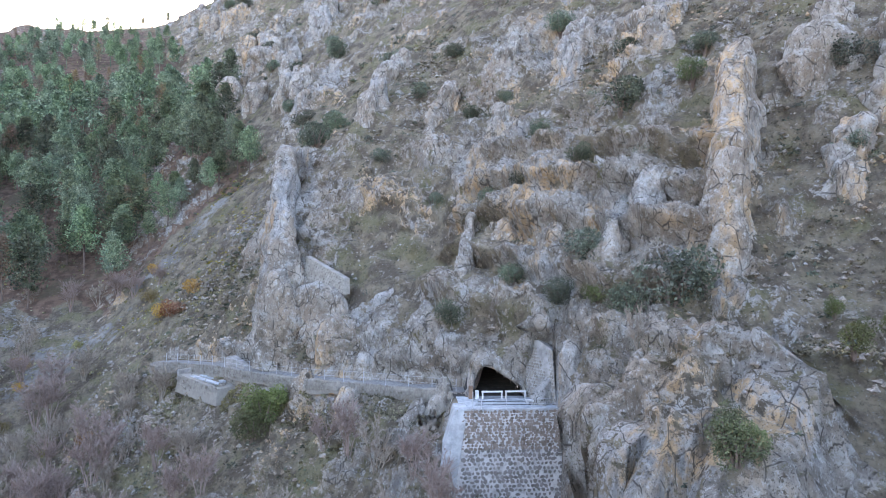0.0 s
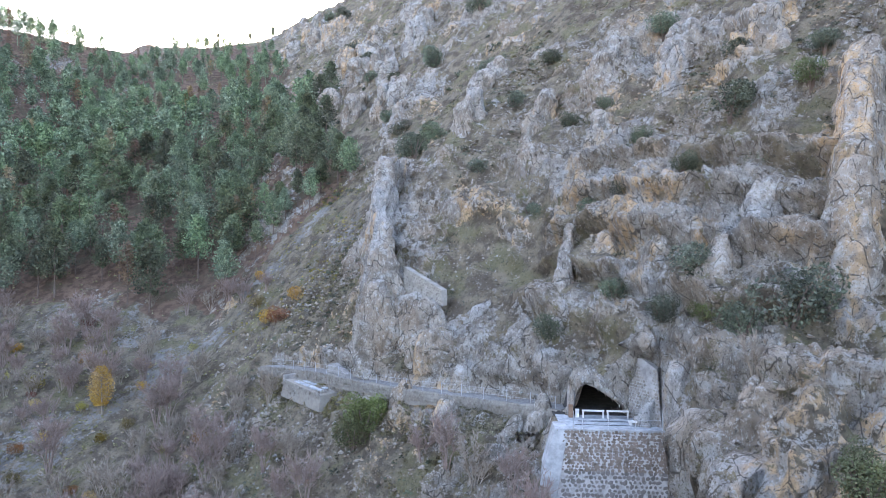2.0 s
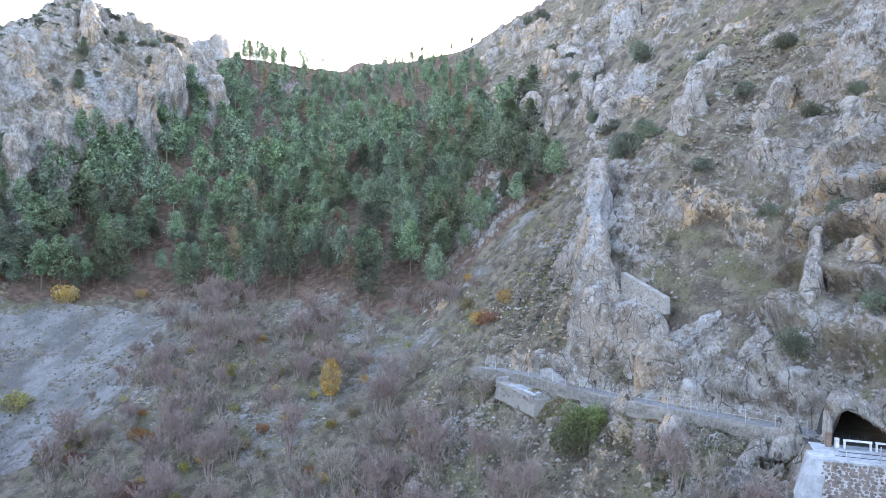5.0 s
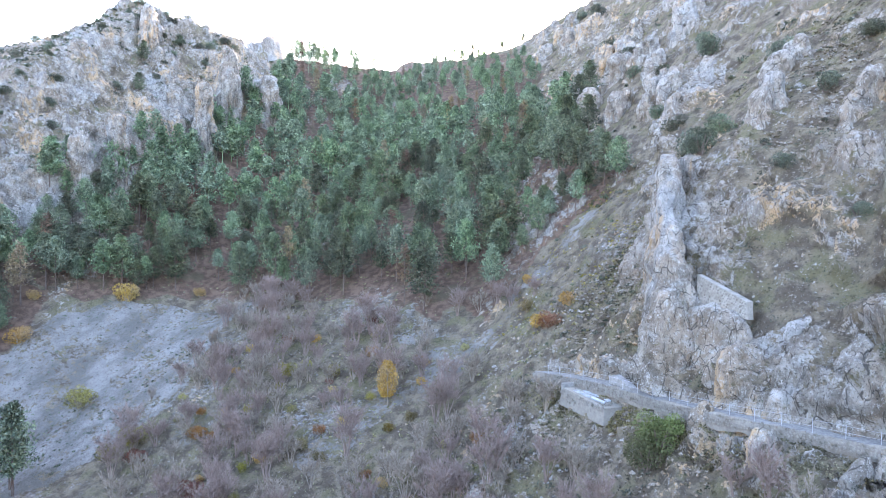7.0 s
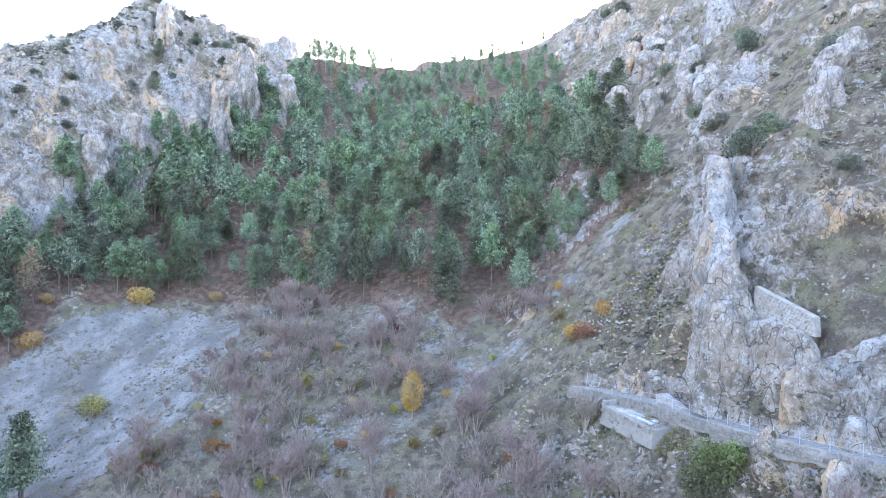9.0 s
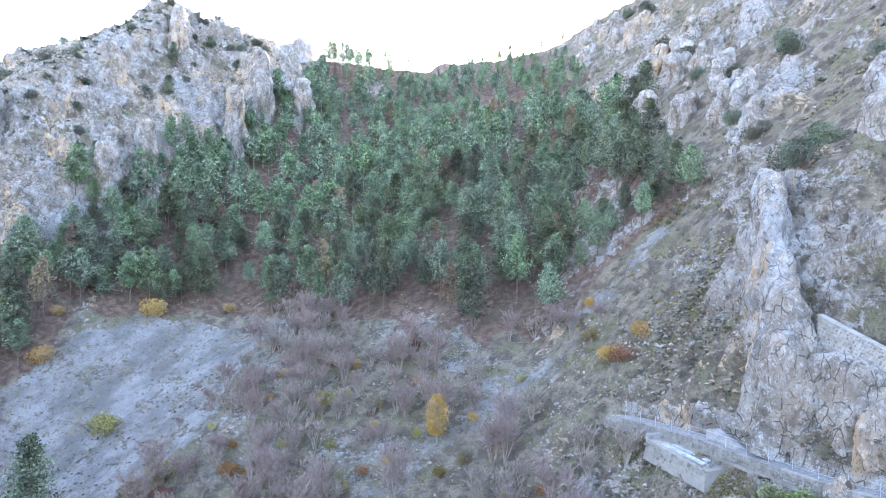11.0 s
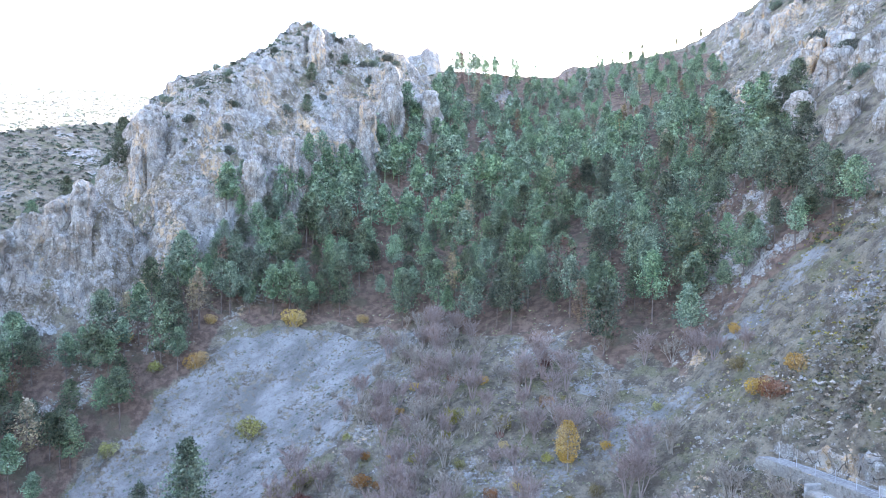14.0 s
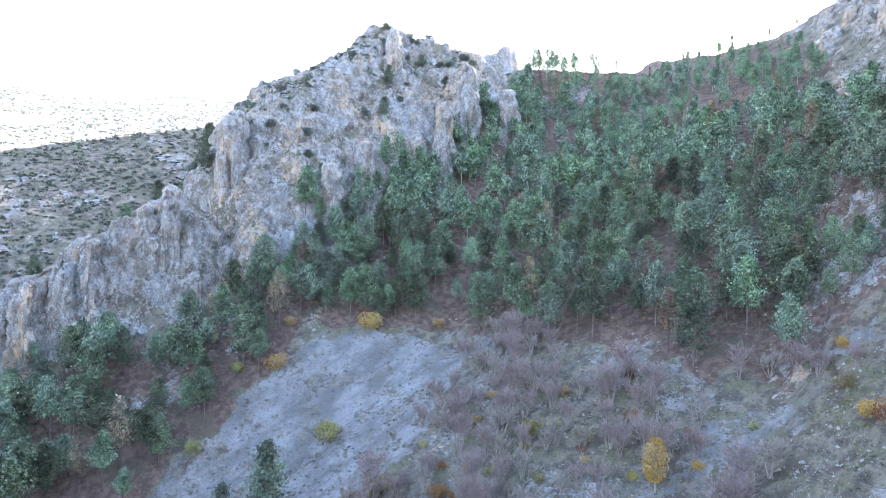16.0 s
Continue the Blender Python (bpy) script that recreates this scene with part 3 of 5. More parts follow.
rock_blade("rock_fin", [(-26.8, 107, -24, -13, 4.0), (-27.8, 111, -22, -6, 4.6), (-28.8, 116, -20, 1, 4.2), (-30, 122, -16, 7.5, 3.4), (-31, 128, -10, 13.5, 2.9), (-32.2, 135, -6, 19, 2.9), (-33, 139, -4, 20, 2.4)],
           "tall thin blade of pale grey limestone on the cliff", 3, n_along=170, n_round=100, rough=0.75)
rock_blade("rock_rib", [(1.5, 92.5, -22, -13, 1.4), (2.6, 96, -20, -7.5, 1.7), (3.6, 101, -14, -2.5, 1.6), (4.6, 108, -8, 3.0, 1.8), (5.6, 113, -4, 5.5, 1.4)],
           "narrow upright rib of cracked limestone above the cave", 5, n_along=140, n_round=60, rough=0.95)
rock_blade("rock_pillar", [(33.5, 75, -20, -7, 3.6), (34.5, 79, -16, 2, 3.8), (36.5, 84, -10, 12, 3.6), (39.5, 90, -2, 21, 3.8), (43, 97, 4, 27, 5.5), (46, 104, 0, 27, 5), (48, 110, 2, 24, 4)],
           "massive pale limestone pillar with a rusty streak", 7, n_along=170, n_round=110, rough=0.5)

# buttresses and pinnacles of the far crag: place, foot, top, half width
TO_VALLEY = np.array((0.77, -0.63))
for k, (x, y, lo, hi, w) in enumerate([(-233, 199, 28, 62, 5.0), (-237, 161, 22, 43, 4.0), (-242, 221, 52, 84, 5.5), (-237, 243, 55, 75, 6.0), (-238, 147, 16, 37, 4.0),
                                       (-268, 122, 28, 54, 6.5),
                                       (-248, 91, -4, 23.5, 3.2), (-252, 85, -2, 15, 4.5), (-251, 68, -18, 6, 5.0), (-251, 60, -24, -1, 5.5), (-252, 51, -32, -7, 6.0), (-276, 205, 88, 105, 5.0)]):
    f, b = np.array((x, y)) + TO_VALLEY * (w * 0.7), np.array((x, y)) - TO_VALLEY * w * 2.2
    rock_blade("rock_buttress", [(f[0], f[1], lo - 10, lo + 0.72 * (hi - lo), w * 0.8), (x, y, lo - 8, hi, w), (b[0], b[1], lo - 2, hi - 1, w * 1.1)],
               "grey limestone buttress standing out of the crag", 100 + k, n_along=64, n_round=80, rough=1.1, group="buttresses of the crag")
# outcrops on the near cliff
for k, (x, y, w, up) in enumerate([(-60, 238, 6, 9), (-52, 216, 5, 8), (-72, 250, 6, 10), (-90, 290, 7, 10), (-44, 196, 5, 8), (-40, 182, 4, 6), (-104, 318, 8, 10), (-128, 352, 8, 9), (-146, 376, 8, 8),
                                   (12.5, 137, 6, 5), (-2, 134, 5, 6), (-14, 160, 6, 6), (24, 128, 6, 6), (38, 122, 7, 7), (-10, 105, 3, 1.6), (-18, 103, 3, 2.0), (9, 101, 4, 2), (17, 96, 4, 2),
                                   (22, 86, 4, 4), (27, 88, 4, 4), (-4, 97, 2.6, 1.6), (52, 96, 6, 5), (60, 86, 6, 6), (58, 72, 5, 4), (12.4, 80.6, 2.0, 3.0), (-84.6, 271.4, 7.0, 13.0), (-79.2, 230.0, 6.0, 10.0), (-75.0, 273.1, 8.0, 13.0), (-48.5, 196.7, 6.0, 10.0), (-44.8, 231.7, 8.0, 12.0), (-61.6, 208.9, 5.0, 9.0), (-136.2, 334.5, 9.0, 9.0), (-115.6, 327.0, 9.0, 9.0),
                                   (-75.4, 268.1, 6.0, 9.0), (-16.6, 141.1, 4.5, 5.0), (10.0, 123.0, 4.0, 4.5), (-2.7, 125.5, 4.0, 4.0), (33.2, 120.2, 6.0, 6.0), (54.1, 95.1, 6.0, 6.0), (50.6, 82.0, 5.0, 4.0),
                                   (-13.5, 91.3, 2.6, 2.2), (-4.4, 84.1, 2.4, 2.0), (-21.6, 99.0, 2.0, 1.6), (-0.8, 85.7, 2.0, 1.6), (-11.9, 97.1, 2.6, 2.2), (-4.1, 93.0, 2.4, 2.0), (-20.4, 105.9, 2.6, 2.4), (15.7, 78.9, 2.2, 1.8), (18.8, 63.4, 3.0, 1.6)]):
    z = float(surface(x, y)[0])
    f, b = np.array((x, y)) - INTO * w * 0.5, np.array((x, y)) + INTO * w * 1.2
    rock_blade("rock_outcrop", [(f[0], f[1], z - up * 1.6, z + 0.25 * up, w * 0.55), (x, y, z - up, z + up * 0.8, w * 0.7), (b[0], b[1], z - 0.5 * up, z + up * 0.9 + 1.1 * w * 0.8, w * 0.6)],
               "broken outcrop of grey and tan limestone", 200 + k, n_along=56, n_round=64, rough=1.25, group="outcrops on the cliff")
rock_blade("rock_footing", [(-26, 114.4, -22, -11.5, 2.4), (-23, 112, -22, -9.8, 2.6), (-18.5, 108.6, -22, -10.6, 2.6), (-14.5, 105.6, -22, -12.4, 2.2)],
           "low broken limestone footing under the sloping wall", 301, n_along=70, n_round=50, rough=0.6)

# ---- plants ----
rng = np.random.default_rng(11)


def unit_rows(n):
    v = rng.normal(size=(n, 3))
    return v / np.linalg.norm(v, axis=1, keepdims=True)


def leaf_quads(centres, size, flat=0.0, long=1.3):
    """Small four-cornered leaves or needle sprays of random tilt round the centres."""
    n = len(centres)
    a = unit_rows(n)
    a[:, 2] *= 1 - flat
    b = np.cross(a, unit_rows(n))
    b /= np.linalg.norm(b, axis=1, keepdims=True) + 1e-9
    sz = (size * rng.uniform(0.6, 1.35, n))[:, None]
    a, b = a * sz * long, b * sz
    c = centres
    return np.stack([c - a * 0.5 - b * 0.18, c - a * 0.1 - b * 0.5, c + a * 0.5, c - a * 0.05 + b * 0.5], 1)


def tube(path, radii, sides=6):
    """A tapered limb through the places of a path."""
    path, n = np.asarray(path, float), len(path)
    verts, faces = [], []
    for k in range(n):
        d = path[min(k + 1, n - 1)] - path[max(k - 1, 0)]
        d = d / (np.linalg.norm(d) + 1e-9)
        e = np.cross(d, (0.3, 1, 0.2))
        e /= np.linalg.norm(e)
        f = np.cross(d, e)
        for j in range(sides):
            a = 2 * math.pi * j / sides
            verts.append(path[k] + radii[k] * (math.cos(a) * e + math.sin(a) * f))
    for k in range(n - 1):
        for j in range(sides):
            i, i2 = k * sides + j, k * sides + (j + 1) % sides
            faces.append((i, i2, i2 + sides, i + sides))
    faces.append(tuple(range((n - 1) * sides, n * sides)))
    return verts, faces


def join(bits):
    verts, faces = [], []
    for v, f in bits:
        o = len(verts)
        verts += list(v)
        faces += [tuple(i + o for i in q) for q in f]
    return verts, faces


def pine_crown(H, R, low, branches, per, size, thin=0.0):
    """Needle sprays on whorled boughs, in clumps, with gaps between them."""
    out = []
    lean = rng.normal(0, 0.02, 2)
    for k in range(branches):
        t = (k + rng.uniform(0, 0.9)) / branches
        h = low + (H - low) * t ** 0.92
        reach = R * (1 - t) ** 0.62 * (0.5 + 0.5 * min(1.0, t / 0.22)) * rng.uniform(0.6, 1.18) + 0.25
        az = k * 2.4 + rng.uniform(-0.5, 0.5)
        for f in (0.42, 0.72, 1.0):
            if rng.random() < thin:
                continue
            c = np.array((math.cos(az) * reach * f + lean[0] * h, math.sin(az) * reach * f + lean[1] * h, h + 0.22 * reach * f + rng.normal(0, 0.12)))
            spread = 0.20 + 0.14 * reach * f
            out.append(leaf_quads(c + rng.normal(0, 1, (per, 3)) * (spread, spread, spread * 0.7), size, 0.0, 1.7))
    return np.concatenate(out)


def pine_trunk(H, low, bare=8):
    bend = rng.normal(0, 0.12, 2)
    zs = np.linspace(-0.6, H * 0.96, 7)
    path = [(bend[0] * math.sin(z / H * 3), bend[1] * math.sin(z / H * 2.3), z) for z in zs]
    bits = [tube(path, np.linspace(0.21, 0.04, 7))]
    for k in range(bare):
        h = rng.uniform(H * 0.22, H * 0.85)
        az, l = rng.uniform(0, 6.28), rng.uniform(0.7, 1.9)
        bits.append(tube([(0, 0, h), (math.cos(az) * l * 0.5, math.sin(az) * l * 0.5, h + 0.05), (math.cos(az) * l, math.sin(az) * l, h + 0.3 * l)], (0.05, 0.035, 0.012), 4))
    return join(bits)


PINE_H = 14.0
pine_kinds = []
for k in range(7):
    low = PINE_H * (0.26, 0.34, 0.4, 0.3, 0.45, 0.22, 0.36)[k]
    R = (3.7, 3.3, 3.0, 3.9, 2.9, 3.7, 3.4)[k]
    quads = pine_crown(PINE_H, R, low, 50, 19, 0.29)
    pine_kinds.append((mesh_of("trunk", *pine_trunk(PINE_H, low), M_BARK), polys("crown", quads, 4, M_PINE), quads))
dry_quads = pine_crown(PINE_H, 2.2, 4.5, 44, 11, 0.26, 0.25)
pine_dry = (mesh_of("trunk", *pine_trunk(PINE_H, 4, 22), M_BARK), polys("crown", dry_quads, 4, M_PINE_DRY))


def scatter(poly, step, keep=1.0, wob=9.0):
    """Uneven places on a jittered grid inside a polygon of the plan."""
    q = np.array(poly)
    x, y = np.meshgrid(np.arange(q[:, 0].min() - 8, q[:, 0].max() + 8, step), np.arange(q[:, 1].min() - 8, q[:, 1].max() + 8, step))
    x = x.ravel() + rng.uniform(-0.48, 0.48, x.size) * step
    y = y.ravel() + rng.uniform(-0.48, 0.48, y.size) * step
    ok = soft_inside(x, y, poly, wob) & (rng.random(x.size) < keep)
    return x[ok], y[ok]


fx, fy = scatter(FOREST, 6.7, 0.86)
wx, wy = scatter(FOREST_WEST, 6.6, 0.92)
mx, my = scatter(FOREST_FOOT, 7.5, 0.85, 3.0)
fx, fy = np.concatenate([fx, wx, mx]), np.concatenate([fy, wy, my])
clear = fbm(fx * 0.03, fy * 0.03, fx * 0, 3, 91) > np.where(fy < 215, -2.0, -0.5)
on_slope = (np.maximum(crag(fx, fy), spire_ridge(fx, fy)) < hillside(fx, fy) + 13) & (mountain(fx, fy) < hillside(fx, fy) + 22)
on_slope &= (fy < 374) & ~((fx < -225) & (fy > 330))
fx, fy = fx[clear & on_slope], fy[clear & on_slope]
fz = surface(fx, fy)
order = np.argsort(np.hypot(fx + 20, fy - 5))
far_bits = []
pine_first = {}


def plant(kinds, key, names, at, label, category, group, turn, size):
    """A plant of some kind: built once with its parts, then copied."""
    if key not in pine_first:
        ob = thing(key[0], at, label, category, group, turn, size)
        for nm, me in zip(names, kinds):
            child(nm, me, ob)
        pine_first[key] = ob
        return ob
    ob = copy_thing(pine_first[key], Matrix.Translation([UNIT * c for c in at]) @ pose(0, 0, 0, 0, 0, turn))
    ob.scale = (size, size, size)
    return ob


n_pines = 0
for i in order:
    k = int(rng.integers(0, 7))
    size = float(rng.uniform(0.46, 0.92)) * (0.5 if fy[i] > 335 else 0.72 if fy[i] > 280 else 1.0)
    turn = float(rng.uniform(0, 360))
    at = (fx[i], fy[i], fz[i] - 0.3)
    if rng.random() < 0.08:
        plant(pine_dry, ("dry_pine_tree", 0), ("trunk", "crown"), at, "half-dead pine with thin brown needles", "tree", "dry pines in the wood", turn, size)
    elif n_pines < 300:
        n_pines += 1
        plant(pine_kinds[k][:2], ("pine_tree", k), ("trunk", "crown"), at, "dark green pine with a bushy rounded crown", "tree", "pines on the wooded slope", turn, size)
    else:
        q = pine_kinds[k][2][rng.random(len(pine_kinds[k][2])) < 0.34]
        q = q.mean(1, keepdims=True) + 1.55 * (q - q.mean(1, keepdims=True))
        a = radians(turn)
        rot = np.array(((math.cos(a), -math.sin(a), 0), (math.sin(a), math.cos(a), 0), (0, 0, 1)))
        stem = np.array([[(-0.16, 0, -0.5), (0.16, 0, -0.5), (0.05, 0, 13), (-0.05, 0, 13)], [(0, -0.16, -0.5), (0, 0.16, -0.5), (0, 0.05, 13), (0, -0.05, 13)]])
        far_bits.append((np.concatenate([q, stem]) @ rot.T) * size + np.array(at) * UNIT)
if far_bits:
    wood = new("pine_wood", polys("pine_wood", np.concatenate(far_bits), 4, M_PINE))
    tagged(wood, "dense dark green pine wood high on the slope", "trees", kind="stuff")


def ray_thing(x, y, dz=0.0):
    return (x, y, float(surface(x, y)[0]) + dz)


# single pines standing apart: on the crag's top, on the saddle and beside the quarry
for x, y, size, kind in [(-268, 196, 0.55, 1), (-258, 186, 0.5, 3), (-163, 83, 1.0, 5), (-166, 84, 0.8, 0), (-172, 76, 0.55, 0), (-163, 78, 0.5, 2),
                         (-196, 382, 0.4, 3), (-204, 384, 0.36, 1), (-224, 380, 0.35, 6), (-178, 388, 0.36, 4),
                         (-51, 172, 0.62, 3), (-56, 178, 0.66, 5), (-60, 186, 0.6, 0), (-62, 172, 0.58, 2), (-170, 404, 0.45, 4), (-290, 120, 0.7, 3), (-300, 110, 0.7, 5),
                         (-318, 112, 0.6, 1), (-325, 100, 0.7, 6), (-280, 70, 0.6, 0), (-290, 60, 0.7, 2), (-310, 130, 0.8, 3), (-330, 128, 0.7, 0), (-340, 118, 0.7, 5), (-350, 140, 0.8, 1)]:
    plant(pine_kinds[kind][:2], ("pine_tree", kind), ("trunk", "crown"), ray_thing(x, y, -0.3), "dark green pine with a bushy rounded crown", "tree", "pines on the wooded slope", 40.0 * kind, size)


def shrub_leaves(R, H, lobes, n, size):
    """Leaves on several overlapping lobes, thicker outside, open between."""
    out = []
    for k in range(lobes):
        a, q = rng.uniform(0, 6.28), rng.uniform(0.15, 0.62)
        c = np.array((math.cos(a) * R * q, math.sin(a) * R * q, H * rng.uniform(0.3, 0.72)))
        d = unit_rows(n // lobes)
        r = rng.uniform(0.55, 1.05, (len(d), 1)) ** 0.6
        out.append(leaf_quads(c + d * r * (R * 0.5, R * 0.5, H * 0.34), size))
    return np.concatenate(out)


def shrub_stems(R, H, n=6):
    bits = []
    for k in range(n):
        a = 6.28 * k / n + rng.uniform(-0.4, 0.4)
        bits.append(tube([(0, 0, -0.5), (math.cos(a) * R * 0.2, math.sin(a) * R * 0.2, H * 0.3), (math.cos(a) * R * 0.5, math.sin(a) * R * 0.5, H * 0.75)], (0.09, 0.06, 0.02), 5))
    return join(bits)


oak_kinds = [(mesh_of("trunk", *shrub_stems(1.3, 1.7), M_BARK), polys("crown", shrub_leaves(1.4, 1.9, 11, 3000, 0.085), 4, M_OAK)) for k in range(4)]
green_kinds = [(mesh_of("trunk", *shrub_stems(1.2, 1.8), M_BARK), polys("crown", shrub_leaves(1.2, 2.0, 9, 2600, 0.08), 4, M_GREEN)) for k in range(2)]


def gold_tree(mat, n=2000):
    """A slender autumn tree with an upright flame-shaped crown."""
    H = 5.5
    h = rng.uniform(0.22, 1.0, n)
    r = 1.35 * np.sin(np.clip((h - 0.12) / 0.95, 0, 1) * math.pi) ** 0.8 * np.sqrt(rng.uniform(0.1, 1, n))
    a = rng.uniform(0, 6.28, n)
    c = np.stack([np.cos(a) * r, np.sin(a) * r, h * H], -1) + rng.normal(0, 0.1, (n, 3))
    bits = [tube([(0, 0, -0.5), (0.05, 0, 2), (0.0, 0.1, 5.2)], (0.1, 0.07, 0.02), 6)]
    for k in range(14):
        z, b = rng.uniform(1.0, 4.2), rng.uniform(0, 6.28)
        bits.append(tube([(0, 0, z), (math.cos(b) * 0.5, math.sin(b) * 0.5, z + 0.5), (math.cos(b) * 0.9, math.sin(b) * 0.9, z + 1.3)], (0.035, 0.02, 0.008), 4))
    return mesh_of("trunk", *join(bits), M_TWIG), polys("crown", leaf_quads(c, 0.14), 4, mat)


gold_kinds = [gold_tree(M_GOLD)]
yellow_kinds = [(mesh_of("trunk", *shrub_stems(1.2, 1.6), M_TWIG), polys("crown", shrub_leaves(1.3, 1.8, 8, 1500, 0.1), 4, m_)) for m_ in (M_GOLD, M_YSCRUB, M_RED)]

# evergreen bushes on ledges of the cliff: place in the plan, size
for k, (x, y, size) in enumerate([
        (29.3, 109.5, 2.1), (24.5, 141, 1.9), (27.2, 77, 2.5), (23, 79, 1.5), (18.8, 87, 1.6), (13.8, 107, 1.5), (20.8, 102, 1.1), (-28.5, 152, 2.7), (-24, 148, 1.7),
        (-29.6, 116.5, 1.7), (1.0, 93.5, 1.3), (14.8, 85.6, 1.3), (-32.6, 203, 2.4), (-47, 211, 1.7), (5.8, 129, 1.2), (17.1, 117.6, 1.1), (-27, 139, 1.9),
        (10, 93.4, 1.2), (56.8, 92, 1.7), (-20, 215, 2.2), (-70, 262, 2.2), (-84, 292, 2.2), (-60, 230, 1.6), (12, 130, 1.0), (-2, 118, 1.0), (30, 96, 1.0), (8, 112, 1.1),
        (-12, 128, 1.1), (-6, 142, 1.3), (2, 152, 1.4), (-38, 176, 1.6), (-44, 190, 1.5), (33, 120, 1.4), (44, 112, 1.3), (52, 84, 1.1), (-14, 172, 1.7), (-100, 330, 2.2), (-115, 352, 2.0)]):
    plant(oak_kinds[k % 4], ("evergreen_bush", k % 4), ("trunk", "crown"), ray_thing(x, y, -0.15), "dark grey-green evergreen oak bush on a rock ledge", "bush", "oak bushes on the cliff", 77.0 * k, size)
for k in range(46):
    y = rng.uniform(128, 262)
    x = -243 - rng.uniform(2, 52) - 0.1 * abs(y - 200)
    plant(oak_kinds[k % 4], ("evergreen_bush", k % 4), ("trunk", "crown"), ray_thing(x, y, -0.1), "dark grey-green evergreen oak bush on a rock ledge", "bush", "oak bushes on the cliff", 53.0 * k, float(rng.uniform(0.7, 1.6)))
for k, (x, y, size) in enumerate([(39.6, 105.5, 1.6), (37.8, 59.5, 1.1), (24.3, 52.8, 1.4), (24.4, 54.5, 1.1), (19.5, 83, 1.0), (-26.5, 97, 2.2), (-28, 96, 1.8), (-25.6, 99, 1.6), (7.5, 73.5, 0.8), (4.5, 74, 0.7),
                                  (-20, 110, 0.8), (41, 68, 0.7), (44, 63, 0.8)]):
    plant(green_kinds[k % 2], ("green_bush", k % 2), ("trunk", "crown"), ray_thing(x, y, -0.2), "yellowish green leafy bush on the slope", "bush", "green bushes", 61.0 * k, size)
for x, y, size in [(-91.7, 126.5, 1.25), (-93.2, 127.4, 0.8)]:
    plant(gold_kinds[0], ("golden_tree", 0), ("trunk", "crown"), ray_thing(x, y, -0.2), "slender tree in bright golden autumn leaf", "tree", "", 20.0, size)
for k, (x, y, size, kind) in enumerate([(-199, 137.5, 2.4, 0), (-206, 108, 2.0, 0), (-147.5, 102.5, 1.9, 1), (-143, 99, 1.3, 2), (-178, 108, 2.1, 1), (-60, 140, 1.3, 0), (-57, 137, 1.5, 2), (-54, 141, 1.3, 0),
                                        (-186, 155, 1.2, 0), (-152, 98, 1.4, 1), (-125, 130, 1.4, 1), (-100, 138, 1.2, 2), (-106, 141, 1.1, 2), (-112, 132, 1.3, 1), (-212, 98, 1.2, 1), (-199, 80, 1.4, 1), (-66, 148, 1.2, 1),
                                        (-120, 95, 1.4, 2), (-133, 108, 1.2, 2), (-70, 158, 1.0, 0), (-216, 118, 1.3, 0), (-226, 96, 1.3, 0)]):
    plant(yellow_kinds[kind], ("autumn_bush", kind), ("trunk", "crown"), ray_thing(x, y, -0.15),
          ("bush in orange autumn leaf", "pale yellow half-bare bush on the slope", "low rust-red autumn bush")[kind], "bush", "autumn bushes", 71.0 * k, size)


ax_, ay_ = scatter([(-66, 140), (-90, 152), (-140, 156), (-160, 150), (-150, 110), (-120, 84), (-80, 80), (-56, 112)], 9.0, 0.8, 4.0)
for k in range(len(ax_)):
    kind = (1, 1, 2, 0)[k % 4]
    plant(yellow_kinds[kind], ("autumn_bush", kind), ("trunk", "crown"), ray_thing(ax_[k], ay_[k], -0.15),
          ("bush in orange autumn leaf", "pale yellow half-bare bush on the slope", "low rust-red autumn bush")[kind], "bush", "autumn bushes", 47.0 * k, float(rng.uniform(0.45, 1.05)))


def bare_tree(H, spread, mat_seed):
    """Leafless tree: stems, boughs and a haze of fine twigs."""
    stems, twigs = [], []
    for k in range(6):
        a, up = 6.28 * k / 6 + rng.uniform(-0.5, 0.5), rng.uniform(0.55, 0.95) * H
        tip = np.array((math.cos(a) * spread * rng.uniform(0.25, 0.8), math.sin(a) * spread * rng.uniform(0.25, 0.8), up))
        mid = tip * (0.42, 0.42, 0.5) + rng.normal(0, 0.12, 3)
        stems.append(tube([(rng.normal(0, 0.1), rng.normal(0, 0.1), -0.5), mid, tip], (0.085, 0.05, 0.015), 4))
        for j in range(15):
            f = rng.uniform(0.25, 1.0)
            root = mid + (tip - mid) * (f - 0.3) / 0.7 if f > 0.3 else mid * (f / 0.3)
            d = unit_rows(1)[0] * (1, 1, 0.5) + (0, 0, 0.55) + 0.3 * tip / (np.linalg.norm(tip) + 0.01)
            end = root + d * rng.uniform(0.5, 1.25) * H * 0.2
            stems.append(tube([root, end], (0.028, 0.01), 3))
            for q in range(15):
                r0 = root + (end - root) * rng.uniform(0.2, 1.0)
                d2 = d * 0.6 + unit_rows(1)[0] * 0.8 + (0, 0, 0.25)
                e0 = r0 + d2 * rng.uniform(0.35, 1.0) * H * 0.12
                sidew = np.cross(d2, unit_rows(1)[0])
                sidew = sidew / (np.linalg.norm(sidew) + 1e-9) * 0.034
                twigs.append((r0 - sidew, r0 + sidew, e0))
    return join(stems), np.array(twigs)


